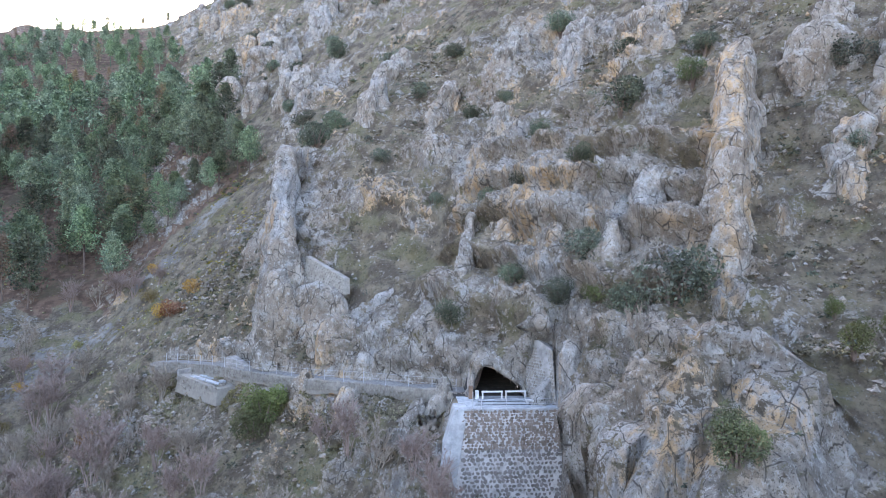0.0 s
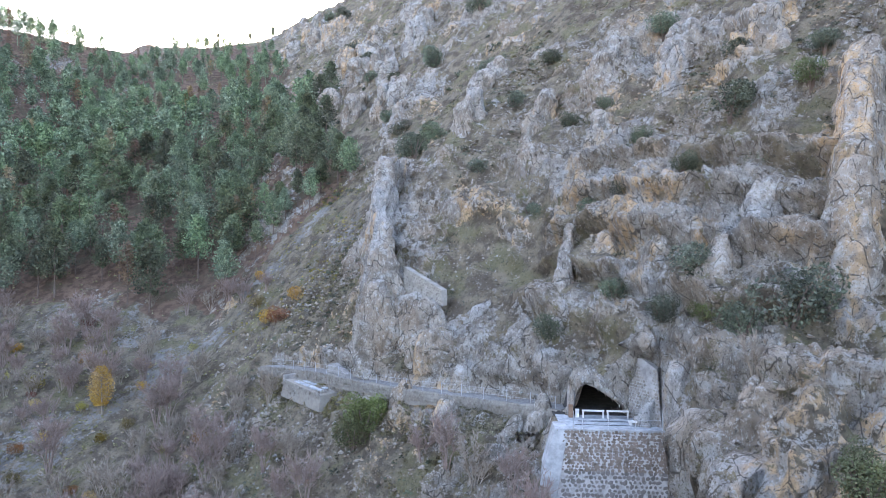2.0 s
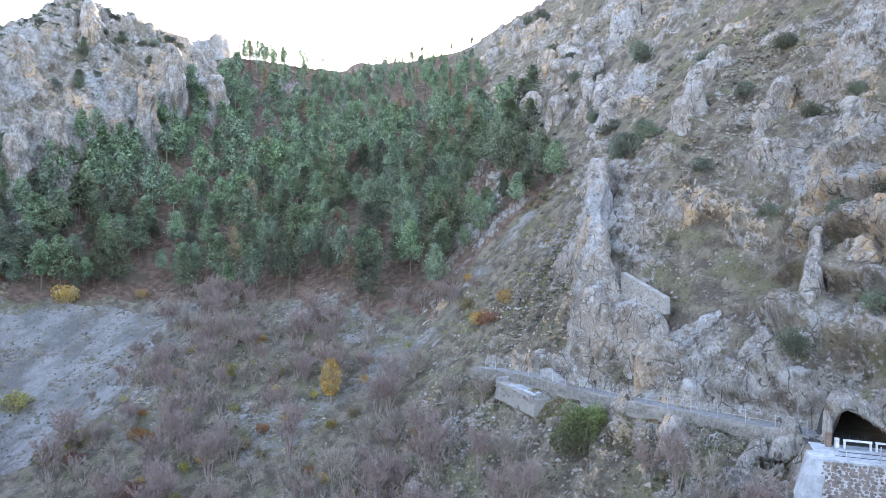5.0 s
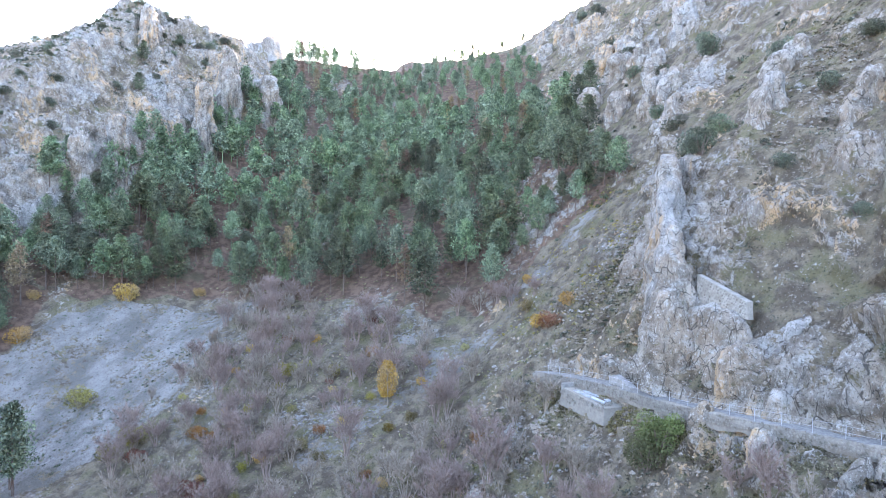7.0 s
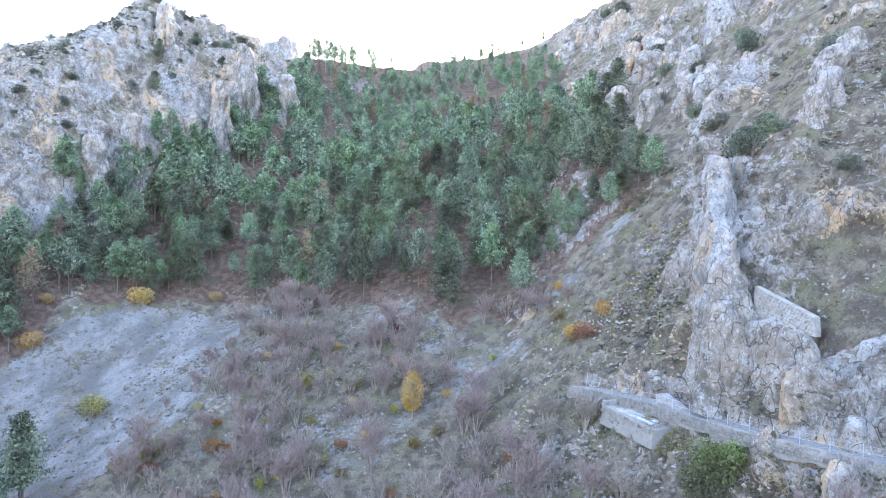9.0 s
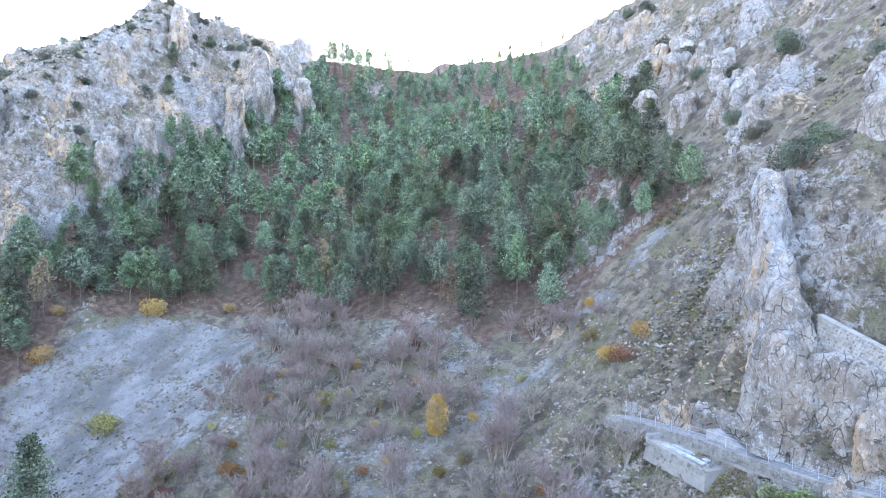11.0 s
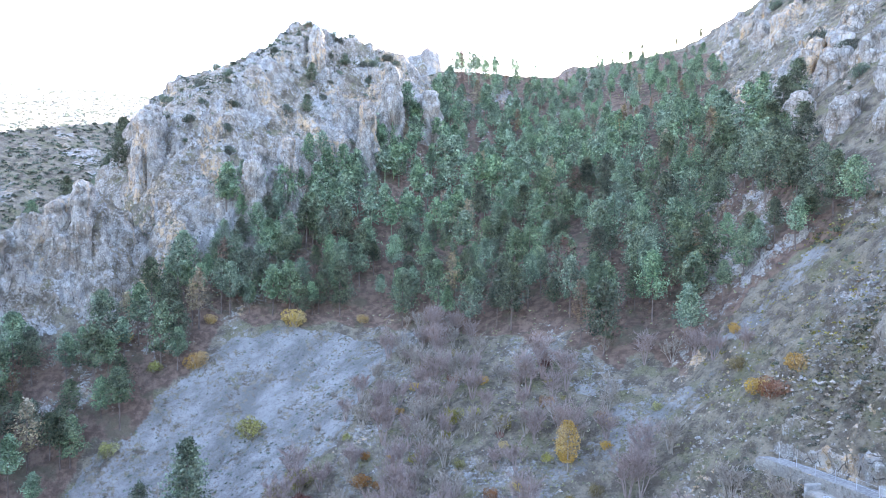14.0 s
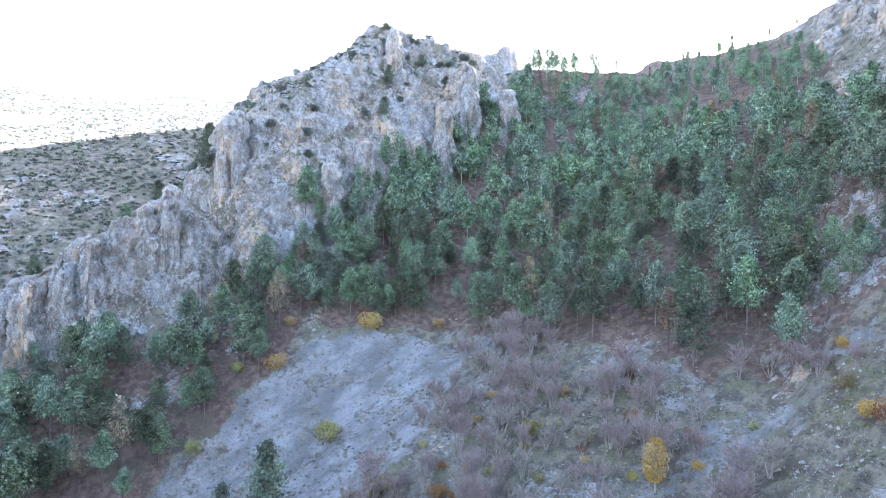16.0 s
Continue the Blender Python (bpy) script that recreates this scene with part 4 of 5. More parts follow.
bare_kinds = []
for k in range(6):
    st, tw = bare_tree((5.2, 4.4, 6.0, 3.6, 5.0, 3.0)[k], (2.3, 2.2, 2.4, 2.2, 2.8, 2.0)[k], k)
    m_ = M_TWIG if k % 2 else M_TWIG_RED
    bare_kinds.append((mesh_of("trunk", *st, m_), polys("crown", tw, 3, m_)))
VALLEY = [(-20, 78), (-26, 90), (-40, 104), (-48, 116), (-60, 126), (-66, 140), (-90, 152), (-140, 156), (-166, 155), (-157, 132), (-150, 116), (-150, 96), (-120, 80), (-90, 70), (-60, 62), (-30, 60)]
vx, vy = scatter(VALLEY, 5.6, 0.82, 4.0)
hold = ~(soft_inside(vx, vy, GRAVEL_RIB, 8.0) & (rng.random(len(vx)) < 0.8)) & ~soft_inside(vx, vy, PALE_BANK, 4.0) & (np.hypot(vx + 90, vy - 122) > 7)
vx, vy = vx[hold], vy[hold]
vs, vd = plan_sd(vx, vy)
ok = vd < path_mid(vs) - 5
vx, vy = vx[ok], vy[ok]
vz = surface(vx, vy)
for i in range(len(vx)):
    k = int(rng.integers(0, 6))
    plant(bare_kinds[k], ("bare_tree", k), ("trunk", "crown"), (vx[i], vy[i], vz[i] - 0.2), "leafless grey-brown thicket tree with fine twigs", "tree", "bare trees in the valley", float(rng.uniform(0, 360)),
          float(rng.uniform(0.7, 1.35)))
# bare bushes below the wall and along the wood's foot
for k, (x, y, size) in enumerate([(-3, 76, 0.8), (-8, 80, 0.9), (-12, 84, 0.9), (-5, 72, 1.0), (-16, 88, 0.7), (17, 70, 0.6), (-78, 157, 0.9), (-84, 159, 0.8), (-90, 158, 0.9), (-101, 160, 0.7), (-73, 154, 0.9), (-152, 160, 1.0), (-158, 158, 1.1), (-163, 158, 0.9),
                                  (-148, 158, 0.9), (-170, 160, 0.6), (-66, 152, 0.7), (-159, 116, 0.7), (-155, 122, 0.8), (20, 66, 0.6), (0, 70, 0.9)]):
    plant(bare_kinds[k % 6], ("bare_tree", k % 6), ("trunk", "crown"), ray_thing(x, y, -0.2), "leafless grey-brown thicket tree with fine twigs", "tree", "bare trees in the valley", 39.0 * k, size)


def tufts(name, x, y, size, quads, leaf, mat, label):
    """Countless low clumps of grass and scrub in one mesh."""
    z = surface(x, y)
    c = np.stack([x, y, z], -1) * UNIT
    c = np.repeat(c, quads, axis=0)
    sz = np.repeat(size, quads)[:, None]
    d = unit_rows(len(c))
    d[:, 2] = np.abs(d[:, 2])
    ob = new(name, polys(name, leaf_quads(c + d * sz * (0.8, 0.8, 0.6) * rng.uniform(0.4, 1, (len(c), 1)), leaf * 1.0), 4, mat))
    return tagged(ob, label, "scrub", kind="stuff")


def slope_places(n, keep_rock, xr, yr):
    x = rng.uniform(*xr, n)
    y = rng.uniform(*yr, n)
    h = mountain(x, y) > hillside(x, y) - 2
    s, d = plan_sd(x, y)
    r = zones(x, y, ground_height(x, y), np.full(n, 1.1))[0]
    patch = fbm(x * 0.08, y * 0.08, x * 0, 3, 77)
    ok = h & (d < 135) & (caveside(x, y) < 0.3) & (rng.random(n) < np.clip(keep_rock - r + 0.5 * patch, 0.06, 1)) & (hillside(x, y) < 130)
    return x[ok], y[ok]


x, y = slope_places(16000, 0.75, (-60, 75), (52, 175))
tufts("dry_scrub", x, y, rng.uniform(0.18, 0.62, len(x)), 9, 0.17, M_SCRUB, "dry olive-brown grass tufts and low scrub on the cliff")
x, y = slope_places(6500, 0.5, (-60, 75), (52, 175))
tufts("green_scrub", x, y, rng.uniform(0.2, 0.6, len(x)), 10, 0.16, M_OAK, "low grey-green scrub between the rocks")
ts = rng.uniform(4, 73, 1400)
x, y = plan_xy(ts, path_mid(ts) - 2.2 - rng.uniform(0, 3.5, 1400))
tufts("path_scrub", x, y, rng.uniform(0.15, 0.5, 1400), 10, 0.15, M_SCRUB, "dry scrub along the foot of the path's wall")
x, y = slope_places(1500, 0.62, (-62, 75), (52, 180))
tufts("cliff_bushes", x, y, rng.uniform(0.4, 1.05, len(x)), 80, 0.12, M_OAK, "small dark evergreen bushes dotted over the cliff")
x, y = slope_places(900, 0.62, (-140, 60), (165, 380))
tufts("cliff_bushes", x, y, rng.uniform(0.5, 1.5, len(x)), 40, 0.3, M_OAK, "small dark evergreen bushes dotted over the upper cliff")
x, y = slope_places(7000, 0.7, (-150, 60), (170, 390))
tufts("dry_scrub", x, y, rng.uniform(0.3, 0.9, len(x)), 9, 0.28, M_SCRUB, "dry olive-brown grass tufts and low scrub on the cliff")
vx2, vy2 = scatter([(-20, 60), (-66, 150), (-150, 160), (-157, 132), (-150, 96), (-60, 60)], 1.7, 0.7, 3.0)
tufts("dry_scrub", vx2, vy2, rng.uniform(0.2, 0.65, len(vx2)), 8, 0.2, M_SCRUB, "dry olive-brown grass tufts on the valley slope")
yx, yy = scatter(OCHRE_SLOPE, 1.4, 0.75, 4.0)
tufts("yellow_scrub", yx, yy, rng.uniform(0.25, 0.6, len(yx)), 12, 0.17, M_YSCRUB, "yellow-green cushions of scrub on the slope")
qx, qy = scatter(QUARRY, 2.1, 0.55, 4.0)
qk = fbm(qx * 0.06, qy * 0.06, qx * 0, 3, 95) > -0.22
tufts("quarry_scrub", qx[qk], qy[qk], rng.uniform(0.12, 0.5, int(qk.sum())), 16, 0.2, M_OAK, "sparse dark tufts on the bare scree")
cx_ = rng.uniform(-310, -240, 2600)
cy_ = rng.uniform(110, 290, 2600)
tufts("crag_bushes", cx_[:420], cy_[:420], rng.uniform(0.5, 1.3, 420), 40, 0.3, M_OAK, "small dark bushes dotted over the crag")
tufts("crag_scrub", cx_, cy_, rng.uniform(0.2, 0.7, 2600), 9, 0.25, M_SCRUB, "dry grass tufts on the crag")
bx, by = rng.uniform(-430, -275, 2600), rng.uniform(30, 220, 2600)
tufts("valley_scrub", bx, by, rng.uniform(0.5, 1.8, 2600), 22, 0.42, M_OAK, "scattered bushes on the far ridge")
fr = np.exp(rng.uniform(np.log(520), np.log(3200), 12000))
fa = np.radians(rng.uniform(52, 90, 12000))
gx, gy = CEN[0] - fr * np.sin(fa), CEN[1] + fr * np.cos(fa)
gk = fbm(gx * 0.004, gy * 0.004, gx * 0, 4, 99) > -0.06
tufts("far_woods", gx[gk], gy[gk], fr[gk] * 0.002, 10, 2.0, M_FAR_HAZED, "woods scattered over the distant mountainside, colour paled for haze")
lx, ly = scatter(FOREST, 2.6, 0.45, 9.0)
tufts("underwood", lx, ly, rng.uniform(0.2, 0.7, len(lx)), 8, 0.25, M_SCRUB, "dry undergrowth below the pines")


def stones(name, x, y, size, mat, label):
    """Loose angular stones lying on the ground, in one mesh."""
    z = surface(x, y)
    n = len(x)
    base = np.array(((1, 0, 0), (0.1, 1, 0.1), (-1, 0.1, 0), (0, -1, 0), (0.2, 0.1, 0.75), (0, 0, -0.7)))
    tri = np.array(((0, 1, 4), (1, 2, 4), (2, 3, 4), (3, 0, 4), (1, 0, 5), (2, 1, 5), (3, 2, 5), (0, 3, 5)))
    v = base[None] * rng.uniform(0.55, 1.3, (n, 6, 3)) * size[:, None, None]
    a = rng.uniform(0, 6.28, n)
    c, s = np.cos(a)[:, None], np.sin(a)[:, None]
    vx_ = v[..., 0] * c - v[..., 1] * s
    vy_ = v[..., 0] * s + v[..., 1] * c
    v = np.stack([vx_, vy_, v[..., 2]], -1) + (np.stack([x, y, z], -1) * UNIT)[:, None, :]
    ob = new(name, polys(name, v[:, tri].reshape(-1, 3), 3, mat))
    return tagged(ob, label, "stones", kind="stuff")


x, y = slope_places(13000, 0.9, (-70, 70), (52, 160))
stones("loose_stones", x, y, rng.uniform(0.08, 0.42, len(x)), M_ROCK, "loose pale limestone blocks on the slope")
vx3, vy3 = scatter([(-20, 60), (-50, 150), (-150, 160), (-157, 132), (-150, 96), (-60, 60)], 2.6, 0.6, 3.0)
stones("loose_stones", vx3, vy3, rng.uniform(0.06, 0.35, len(vx3)), M_ROCK, "loose pale limestone blocks in the valley")

# ---- built things: terrace before the cave, path, walls ----
PATH_TURN = math.degrees(math.atan2(-ALONG[1], -ALONG[0]))     # local x runs east along the path, y into the rock
TERR_TURN = math.degrees(math.atan2(TERR_X[1], TERR_X[0]))


def site(name, s, d, z, label, category, group=""):
    x, y = plan_xy(s, d)
    return thing(name, (float(x), float(y), z), label, category, group, PATH_TURN)


def on_terrace(name, label, category, group=""):
    return thing(name, (*CORNER, TERR_Z), label, category, group, TERR_TURN)


def prism(name, front, back, mat, parent, label=""):
    """A solid between two outlines of the same number of corners."""
    n = len(front)
    verts = list(front) + list(back)
    faces = [tuple(range(n)), tuple(range(2 * n - 1, n - 1, -1))] + [(i, i + n, (i + 1) % n + n, (i + 1) % n) for i in range(n)]
    me = mesh_of(name, verts, faces, mat)
    bm = bmesh.new()
    bm.from_mesh(me)
    bmesh.ops.recalc_face_normals(bm, faces=bm.faces[:])
    bmesh.ops.bevel(bm, geom=bm.edges[:], offset=0.03, segments=1, affect='EDGES')
    bm.to_mesh(me)
    bm.free()
    return child(name, me, parent, label)


def stone_mesh(kind, r=0.5, t=0.16):
    """A rough flat-faced stone that looks to -y."""
    n = (6, 5, 7, 6, 5)[kind % 5]
    a = [6.283 * (k + rng.uniform(-0.25, 0.25)) / n for k in range(n)]
    q = [rng.uniform(0.8, 1.1) * r for k in range(n)]
    outer = [(q[k] * math.cos(a[k]), 0.0, q[k] * math.sin(a[k])) for k in range(n)]
    inner = [(0.8 * v[0], -t * rng.uniform(0.7, 1.2), 0.8 * v[2]) for v in outer]
    faces = [tuple(range(n, 2 * n))] + [(i, (i + 1) % n, (i + 1) % n + n, i + n) for i in range(n)]
    return outer + inner, faces


def joined_stones(name, places, sizes, turns, mat, parent, label=""):
    verts, faces = [], []
    for p, sz, tn in zip(places, sizes, turns):
        v, f = stone_mesh(int(rng.integers(0, 5)))
        o = len(verts)
        c, q = math.cos(tn), math.sin(tn)
        verts += [(p[0] + sz * (u[0] * c - u[1] * q), p[1] + sz * (u[0] * q + u[1] * c), p[2] + sz * u[2]) for u in v]
        faces += [tuple(i + o for i in g) for g in f]
    ob = child(name, mesh_of(name, verts, faces, mat), parent, label)
    return tagged(ob, kind="stuff")


# cave behind the terrace; its dark rock colour paints in the shade of the depth
depths = np.concatenate([np.linspace(5.7, 8, 10), np.linspace(9, 24, 12)])
ss = np.concatenate([np.linspace(1.0, 8.4, 40)])
rows_ = []
for k, dd in enumerate(depths):
    shrink = 1.0 - 0.5 * max(0.0, (dd - 12) / 12) ** 1.5
    mid_s = 4.4
    top = [(mid_s + (s - mid_s) * shrink * 1.06, dd, TERR_Z - 0.1 + max(0.0, float(cave_top(s)) - TERR_Z + 0.3) * shrink) for s in ss]
    rows_.append(top)
rows_ = np.array(rows_)
rx_, ry_ = terr_plan(rows_[..., 0], rows_[..., 1] + 0.2 * (rows_[..., 2] - TERR_Z))
wobble = 0.5 * fbm(rx_ * 0.5, ry_ * 0.5, rows_[..., 2] * 0.5, 3, 131) * smooth(5.5, 8, rows_[..., 1])
cave = new("cave", grid_mesh("cave", np.stack([rx_, ry_, rows_[..., 2] + wobble], -1) * UNIT, M_CAVE))
tagged(cave, "dark cave mouth in the limestone cliff", "cave", kind="structure")
cbx, cby = terr_plan(np.array([[-1.0, 11.0], [-1.0, 11.0]]), np.array([[5.0, 5.0], [25.0, 25.0]]))
cave_floor = new("cave_floor", grid_mesh("cave_floor", np.stack([cbx, cby, np.full((2, 2), TERR_Z - 0.06)], -1) * UNIT, M_CAVE))
tagged(cave_floor, "rock floor of the cave, coloured dark for shade", "floor", kind="structure")
ebx, eby = terr_plan(np.array([[-1.0, 11.0], [-1.0, 11.0]]), np.array([[24.0, 24.0], [24.1, 24.1]]))
cave_end = new("cave_end", grid_mesh("cave_end", np.stack([ebx, eby, np.array([[TERR_Z - 1] * 2, [TERR_Z + 6] * 2])], -1) * UNIT, M_CAVE))
tagged(cave_end, "rock wall at the back of the cave", "wall", kind="structure")

# thick rough lip of rock round the cave mouth
lu = np.concatenate([np.linspace(1.25, 2.0, 14), np.linspace(2.06, 8.15, 70)])
lip_rows = []
for push, out, lift in [(2.6, -0.1, 0.0), (1.2, -0.05, 0.0), (0.4, 0.0, 0.05), (0.0, 0.12, 0.2), (0.05, 0.35, 0.6), (0.45, 0.6, 1.1), (1.0, 0.8, 1.7), (1.7, 0.9, 2.3)]:
    side = np.where(lu < 2.3, -out * 0.5, np.where(lu > 6.5, 0.4 * out, 0.0))
    zt = np.maximum(cave_top(lu), TERR_Z - 0.1) - 0.12 + lift * smooth(0.0, 0.9, cave_top(lu) - TERR_Z)
    ux, uy = terr_plan(lu + side, 4.75 + push + 0.2 * (zt - TERR_Z))
    lip_rows.append(np.stack([ux, uy, zt], -1))
lip_rows = np.array(lip_rows)
shake = 0.95 * fbm(lip_rows[..., 0] * 0.8, lip_rows[..., 1] * 0.8, lip_rows[..., 2] * 0.8, 4, 151)
lip_rows[..., 1] -= shake
lip_rows[..., 2] += 0.4 * shake
cave_lip = new("cave_lip", grid_mesh("cave_lip", lip_rows * UNIT, M_ROCK))
tagged(cave_lip, "rough tan limestone lip over the cave mouth", "rock", kind="structure")

# terrace: floor and the tall retaining wall
terrace = on_terrace("terrace", "paved viewing terrace before the cave", "terrace")
part("floor_slab", box_bm((-0.5, -0.3, -0.3), (7.5, 3.7, 0.05), 0.03), M_SLAB, terrace)
part("edge_kerb", box_bm((-0.1, -0.42, -0.22), (7.5, -0.2, 0.1), 0.03), M_CONCRETE, terrace, "pale concrete edge")
for k in range(5):
    part("floor_strip", box_bm((0.5 + 0.2 * k, 0.3 + 0.5 * k, 0.045), (6.2 - 0.3 * k, 0.42 + 0.5 * k, 0.085), 0.01), M_DARKSTEEL if k % 2 else M_CONCRETE, terrace, "worn strip in the paving")

wall = on_terrace("retaining_wall", "tall battered stone wall with white mortar under the terrace", "wall")
WALL_H, LEAN_OUT = 7.6, 0.9
prism("wall_body", [(-0.1, -0.4, -0.1), (7.5, -0.4, -0.1), (8.3, -0.4 - LEAN_OUT, -WALL_H), (-1.3, -0.4 - LEAN_OUT, -WALL_H)],
      [(-0.1, 0.6, -0.1), (7.5, 0.6, -0.1), (8.3, 0.6, -WALL_H), (-1.3, 0.6, -WALL_H)], M_MORTAR, wall, "pale mortar core")
stone_kinds = [mesh_of("stone", *stone_mesh(k), M_STONE) for k in range(8)]
STEP = 0.36
for r in range(13):
    z = -3.15 - STEP * 0.93 * r
    if z < -WALL_H + 0.1:
        break
    f = -z / WALL_H
    lo, hi = -0.1 - 1.2 * f + 0.2, 7.5 + 0.8 * f - 0.2
    n = int((hi - lo) / STEP)
    for c in range(n):
        if rng.random() < 0.07:
            continue
        x = lo + (c + 0.5 + 0.5 * (r % 2)) * STEP + rng.uniform(-0.05, 0.05)
        ob = new("stone", stone_kinds[int(rng.integers(0, 8))])
        ob.parent = wall
        sz = rng.uniform(0.26, 0.5)
        ob.location = (x, -0.4 - LEAN_OUT * f - 0.004, z + rng.uniform(-0.05, 0.05))
        ob.rotation_euler = (0.118, rng.uniform(0, 6.28), 0)
        ob.scale = (sz, 0.5, sz * rng.uniform(0.55, 1.05))
pl, sz, tn = [], [], []
for r in range(13):
    for c in range(40):
        f = (0.15 + r * 0.235) / WALL_H
        x = -0.1 - 1.2 * f + c * 0.24 + rng.uniform(-0.11, 0.11)
        if x < 7.5 + 0.8 * f:
            pl.append((x, -0.41 - LEAN_OUT * f, -0.15 - r * 0.235 + rng.uniform(-0.05, 0.05)))
            sz.append(rng.uniform(0.17, 0.40))
            tn.append(rng.uniform(-0.25, 0.25))
joined_stones("rubble", pl, sz, tn, M_RUBBLE_DARK, wall, "brown dry rubble of the wall's upper part")

chute = on_terrace("concrete_buttress", "pale weathered concrete buttress beside the terrace wall", "buttress")
prism("buttress_body", [(-1.0, -0.3, 0.05), (0.0, -0.42, 0.1), (-0.55, -0.95, -3.2), (-1.25, -1.45, -WALL_H), (-3.3, -2.0, -WALL_H), (-2.0, -1.0, -3.4)],
      [(-1.0, 1.6, 0.05), (0.0, 1.6, 0.1), (-0.55, 1.2, -3.2), (-1.25, 0.8, -WALL_H), (-3.3, 0.6, -WALL_H), (-2.0, 1.0, -3.4)], M_CONCRETE, chute)

# two white barriers in the cave mouth
for k, x0 in enumerate((1.6, 3.6)):
    bar = on_terrace("white_barrier", "white-painted low barrier across the cave mouth", "barrier", "barriers at the cave")
    for x in (x0, x0 + 1.62):
        part("post", box_bm((x, 2.78, 0.0), (x + 0.13, 2.92, 0.70), 0.015), M_WHITE, bar)
    part("top_rail", box_bm((x0 - 0.03, 2.76, 0.58), (x0 + 1.78, 2.94, 0.71), 0.02), M_WHITE, bar)
    part("lower_rail", box_bm((x0 + 0.17, 2.83, 0.3), (x0 + 1.62, 2.87, 0.34), 0.005), M_DARKSTEEL, bar, "thin dark iron rail")
    for j in range(3):
        part("spike", box_bm((x0 + 0.35 + 0.5 * j, 2.83, 0.8), (x0 + 0.38 + 0.5 * j, 2.86, 1.0), 0.004), M_DARKSTEEL, bar, "short dark iron spike")
pier = on_terrace("white_pier", "short white-painted pier beside the cave", "pier")
part("pier_body", box_bm((1.05, 2.85, 0.0), (1.35, 3.15, 0.72), 0.02), M_WHITE, pier)
planter = on_terrace("brown_planter", "small brown box at the cave's edge", "box")
part("box_body", box_bm((0.5, 2.8, 0.0), (0.85, 3.15, 1.1), 0.03), M_BROWN, planter)
bench = on_terrace("white_bench", "low white stone bench on the terrace", "bench")
part("seat", box_bm((4.9, 0.75, 0.32), (5.9, 1.1, 0.44), 0.02), M_WHITE, bench)
for x in (5.0, 5.6):
    part("leg", box_bm((x, 0.82, 0.0), (x + 0.18, 1.08, 0.33), 0.015), M_WHITE, bench)

fence = on_terrace("terrace_fence", "thin galvanised posts and wires along the terrace edge", "fence")
posts = [(0.4, 1.45), (1.1, 0.8), (3.1, 1.3), (5.15, 0.85), (7.2, 1.45)]
for x, h in posts:
    v, f = tube([(x, -0.3, 0), (x, -0.3, h)], (0.035, 0.035), 8)
    child("post", mesh_of("post", v, f, M_STEEL), fence)
for h in (0.45, 0.9):
    v, f = tube([(x, -0.3, min(h, q - 0.05)) for x, q in posts], [0.012] * 5, 5)
    child("wire", mesh_of("wire", v, f, M_STEEL), fence)
mast = on_terrace("iron_post", "dark iron post in the cave mouth", "post")
v, f = tube([(1.0, 3.3, 0), (1.0, 3.3, 2.0)], (0.04, 0.03), 8)
child("shaft", mesh_of("shaft", v, f, M_DARKSTEEL), mast)

infill = on_terrace("rubble_infill", "pale mortared rubble infill beside the cave mouth", "wall")
prism("wall_body", [(5.5, 3.4, 0.0), (7.35, 0.4, 0.0), (7.3, 2.0, 4.3), (6.5, 3.2, 4.9), (5.75, 4.5, 4.7)], [(5.5, 6.0, 0.0), (8.6, 3.4, 0.0), (8.6, 4.9, 4.3), (7.2, 5.9, 4.9), (5.75, 7.0, 4.7)], M_MORTAR_GREY, infill)
pl = []
for r in range(17):
    for c in range(12):
        u, w_ = (c + 0.5 * (r % 2) + rng.uniform(-0.2, 0.2)) / 12.3, (r + 0.5) / 19.5
        x0, y0, x1, y1 = 5.5 + 0.25 * w_, 3.4 + 1.1 * w_, 7.35 + 0.15 * w_, 0.4 + 1.5 * w_
        pl.append((x0 + (x1 - x0) * u, y0 + (y1 - y0) * u, 4.9 * w_))
joined_stones("rubble", pl, [rng.uniform(0.2, 0.34) for q in pl], [-1.02] * len(pl), M_RUBBLE, infill, "rough grey-tan stones")

# the path with its retaining wall and fence
sp_ = np.linspace(4.2, 74, 150)
zp_ = np.interp(sp_, PATH_S, PATH_Z)
strip = []
for o in np.linspace(-1.6, 1.5, 8):
    x, y = plan_xy(sp_, path_mid(sp_) + o)
    strip.append(np.stack([x, y, zp_ + 0.06 + 0.05 * fbm(x * 0.8, y * 0.8, x * 0, 3, 141)], -1))
path = new("path", grid_mesh("path", np.array(strip) * UNIT, M_GRAVEL))
tagged(path, "narrow pale gravel path along the cliff foot", "path", kind="structure")
face = []
for o, dz in [(-1.3, 0.0), (-1.35, 0.12), (-1.75, 0.1), (-1.85, -0.1), (-1.95, -0.4), (-2.0, -0.8), (-2.05, -1.2), (-2.1, -1.7)]:
    x, y = plan_xy(sp_, path_mid(sp_) + o + 0.25 * vnoise(sp_ * 0.7, sp_ * 0 + dz * 3, sp_ * 0, 5))
    face.append(np.stack([x, y, zp_ + dz + 0.3 * vnoise(sp_ * 0.5, sp_ * 0, sp_ * 0 + dz, 6)], -1))
path_wall = thing("path_wall", (0, 0, 0), "dry-stone retaining wall of pale rubble below the path", "wall")
child("wall_body", grid_mesh("wall_body", np.array(face) * UNIT, M_RUBBLE), path_wall)
pl, tn = [], []
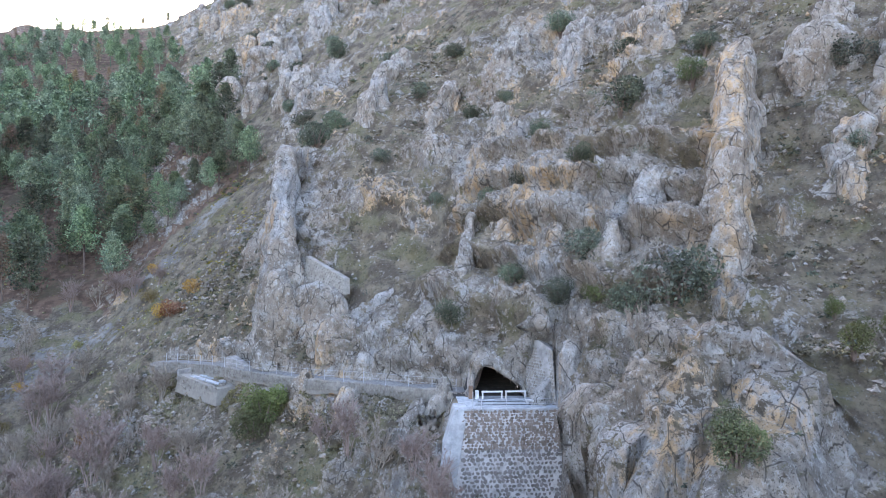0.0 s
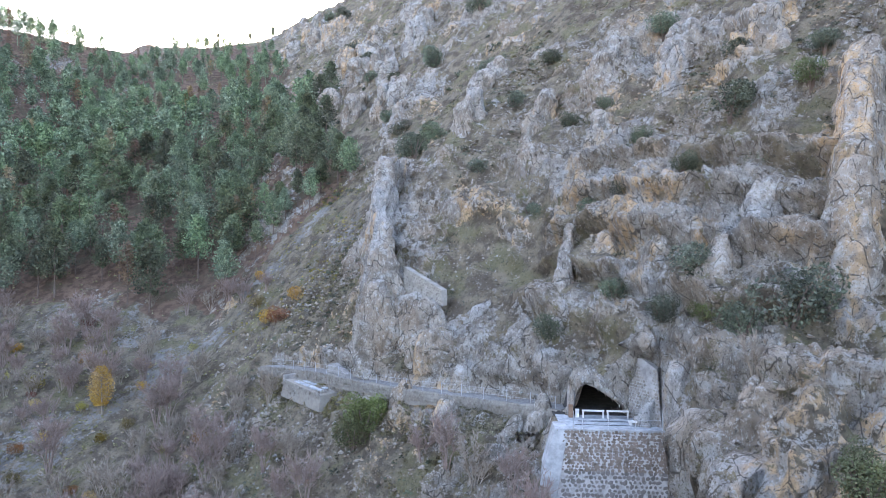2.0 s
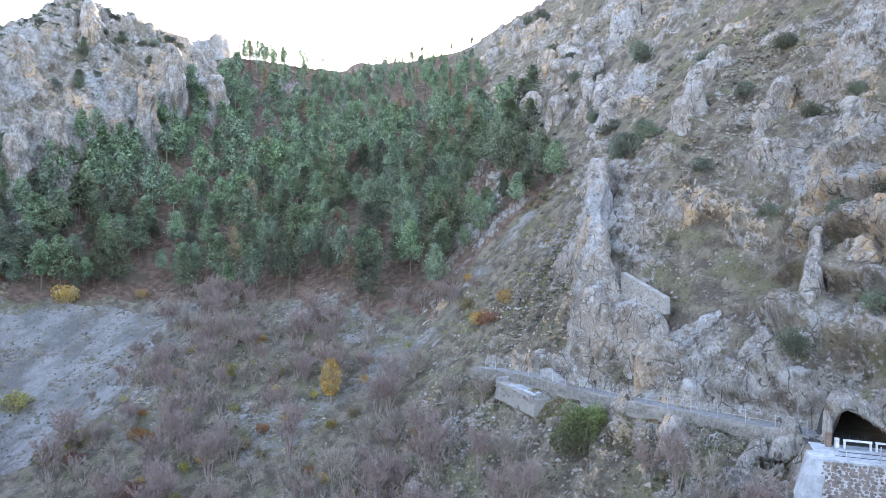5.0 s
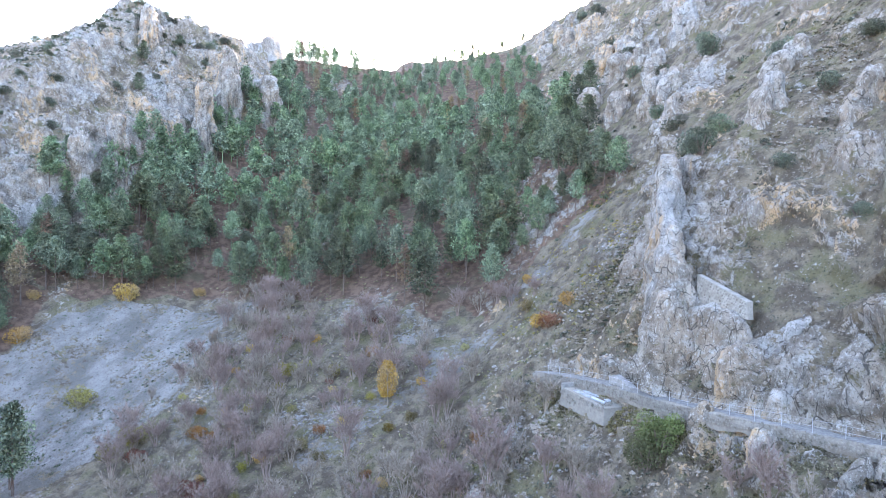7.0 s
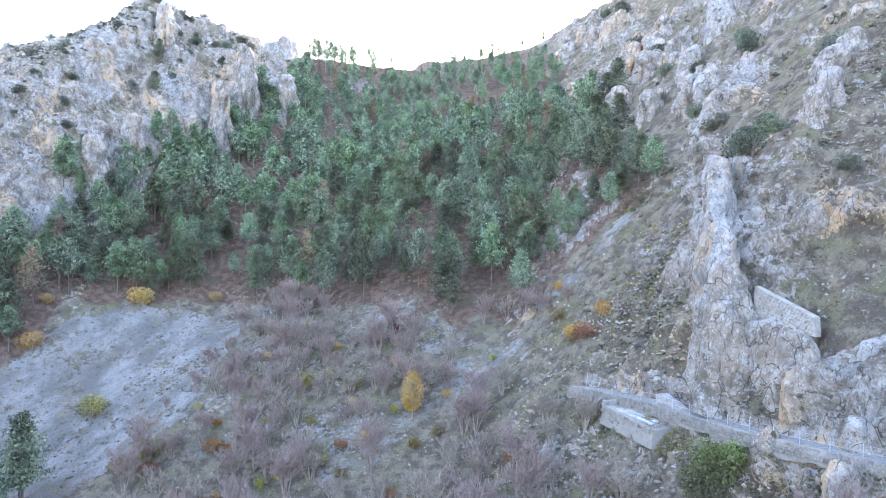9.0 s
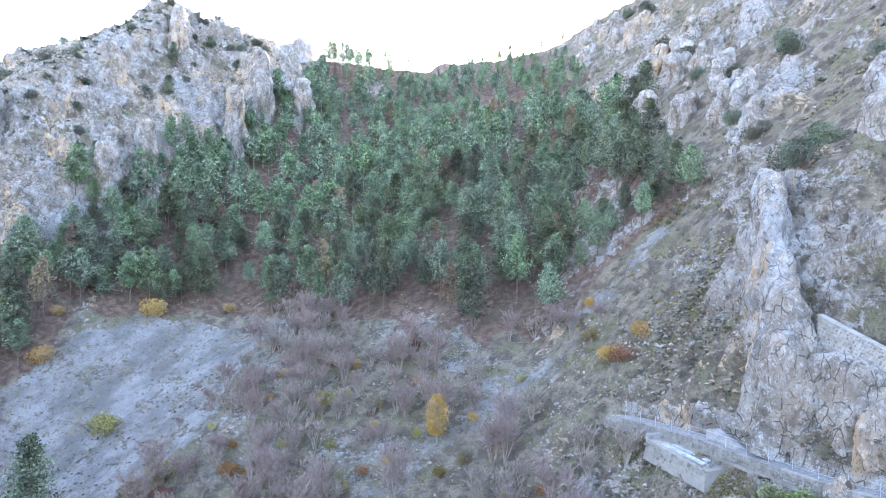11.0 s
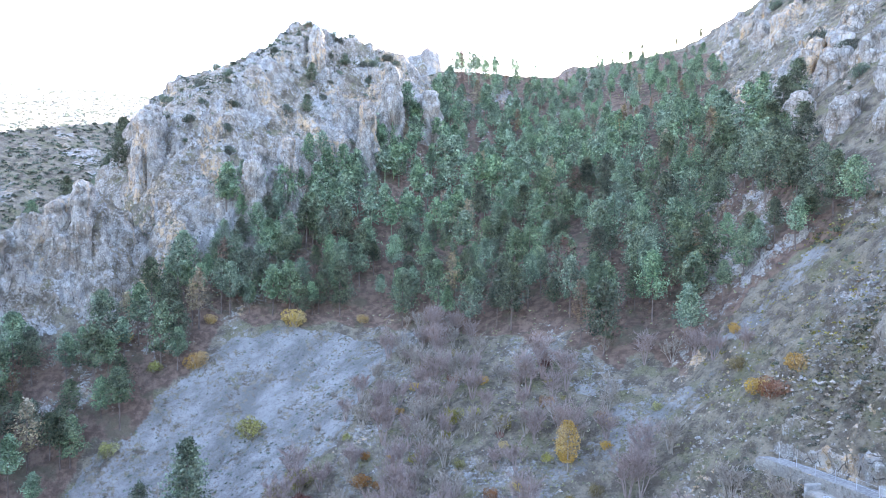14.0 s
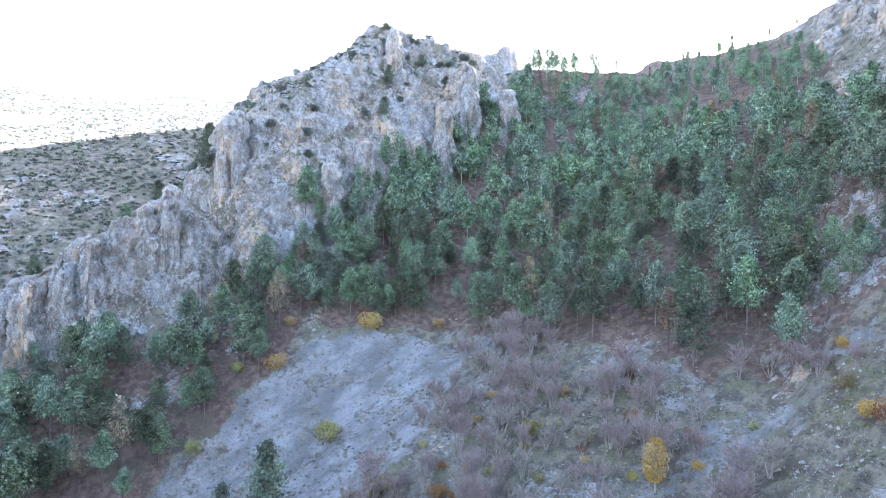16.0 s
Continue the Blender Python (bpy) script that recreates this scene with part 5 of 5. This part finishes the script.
for r in range(4):
    for s in np.arange(4.6, 73.6, 0.44):
        s2 = s + rng.uniform(-0.12, 0.12)
        x, y = plan_xy(s2, path_mid(s2) - 1.9 - 0.11 * r)
        pl.append((x * UNIT, y * UNIT, (float(np.interp(s2, PATH_S, PATH_Z)) + 0.02 - 0.34 * r) * UNIT + rng.uniform(-0.03, 0.03)))
        tn.append(radians(PATH_TURN))
joined_stones("rubble", pl, [rng.uniform(0.2, 0.36) for q in pl], tn, M_RUBBLE, path_wall, "uneven pale stones")
path_fence = thing("path_fence", (0, 0, 0), "row of thin steel posts with wires along the path", "fence")
tops = []
for s in np.arange(5, 72, 3.6):
    x, y = plan_xy(s, path_mid(s) - 1.15)
    z = float(np.interp(s, PATH_S, PATH_Z))
    p = np.array((x, y, z)) * UNIT
    v, f = tube([p, p + (0, 0, 1.15)], (0.03, 0.03), 6)
    child("post", mesh_of("post", v, f, M_STEEL), path_fence)
    tops.append(p)
for h in (0.55, 1.05):
    v, f = tube([p + (0, 0, h) for p in tops], [0.012] * len(tops), 4)
    child("wire", mesh_of("wire", v, f, M_STEEL), path_fence)

# masonry wedge that leans against the rock fin
wedge = thing("masonry_wall", (0, 0, 0), "pale mortared wall sloping down from the rock fin", "wall")
a_, b_, c_, d_ = (np.array(p) * UNIT for p in ((-24.0, 114.4, -5.0), (-16.2, 108.0, -8.4), (-16.0, 107.2, -11.0), (-24.0, 113.6, -9.2)))
into = np.array((*INTO, 0)) * 0.75
prism("wall_body", [tuple(p) for p in (a_, b_, c_, d_)], [tuple(p + into) for p in (a_, b_, c_, d_)], M_MORTAR_TAN, wedge)
pl, sz, tn = [], [], []
for r in range(7):
    for c in range(19):
        u, w_ = (c + 0.5 * (r % 2) + 0.3 + rng.uniform(-0.2, 0.2)) / 19.5, (r + 0.5 + rng.uniform(-0.2, 0.2)) / 7.3
        p = (a_ + (b_ - a_) * u) * (1 - w_) + (d_ + (c_ - d_) * u) * w_
        pl.append(tuple(p - into * 0.01))
        sz.append(rng.uniform(0.2, 0.33))
        tn.append(math.atan2(b_[1] - a_[1], b_[0] - a_[0]))
joined_stones("rubble", pl, sz, tn, M_RUBBLE, wedge, "flush pale stones")

# ruined platform and parapet at the path's west end
ruin = site("ruined_parapet", 49.5, -3.6, -24.8, "broken pale masonry parapet beside the path", "wall")
prism("wall_body", [(-2.4, -0.4, -1.6), (2.4, -0.6, -1.4), (2.5, -0.6, 0.5), (1.1, -0.5, 1.0), (-1.5, -0.4, 1.5), (-2.3, -0.4, 1.2)],
      [(-2.4, 0.5, -1.6), (2.4, 0.3, -1.4), (2.5, 0.3, 0.5), (1.1, 0.35, 1.0), (-1.5, 0.5, 1.5), (-2.3, 0.5, 1.2)], M_MORTAR_GREY, ruin)
pl = [(-2.2 + 0.32 * c + rng.uniform(-0.07, 0.07), -0.43 - 0.013 * c, -1.3 + 0.28 * r + rng.uniform(-0.05, 0.05)) for r in range(7) for c in range(14)]
joined_stones("rubble", pl, [rng.uniform(0.16, 0.28) for q in pl], [-0.04] * len(pl), M_RUBBLE, ruin, "stones showing through the mortar")
platform = site("ruined_platform", 54, -6.6, -26.4, "rubble-strewn stone platform with concrete strips", "platform")
prism("platform_body", [(-4.6, -1.8, -2.0), (4.6, -1.9, -2.0), (4.3, -1.5, -0.25), (1.2, -1.6, -0.05), (-4.3, -1.5, 0.1)], [(-4.6, 2.2, -2.0), (4.6, 2.2, -2.0), (4.3, 2.2, -0.2), (1.2, 2.2, 0.0), (-4.3, 2.2, 0.1)], M_RUBBLE, platform)
for k in range(3):
    part("concrete_strip", box_bm((-2.6 + 0.5 * k, -1.1 + 0.95 * k, -0.06), (3.4 - 0.6 * k, -0.5 + 0.95 * k, 0.14), 0.05), M_SLAB, platform, "pale concrete strip")
part("end_wall", box_bm((-4.5, -1.6, -0.2), (-4.1, 1.4, 0.6), 0.08), M_MORTAR_GREY, platform, "low grey end wall")
pl = [(rng.uniform(-4.4, 4.4), -1.72 + rng.uniform(0, 0.1), rng.uniform(-1.7, -0.1)) for k in range(130)] + [(rng.uniform(-4.2, 4.2), rng.uniform(-1.4, 2.0), rng.uniform(-0.05, 0.1)) for k in range(90)]
joined_stones("rubble", pl, [rng.uniform(0.2, 0.4) for q in pl], [0.0] * len(pl), M_RUBBLE, platform, "loose facing stones")
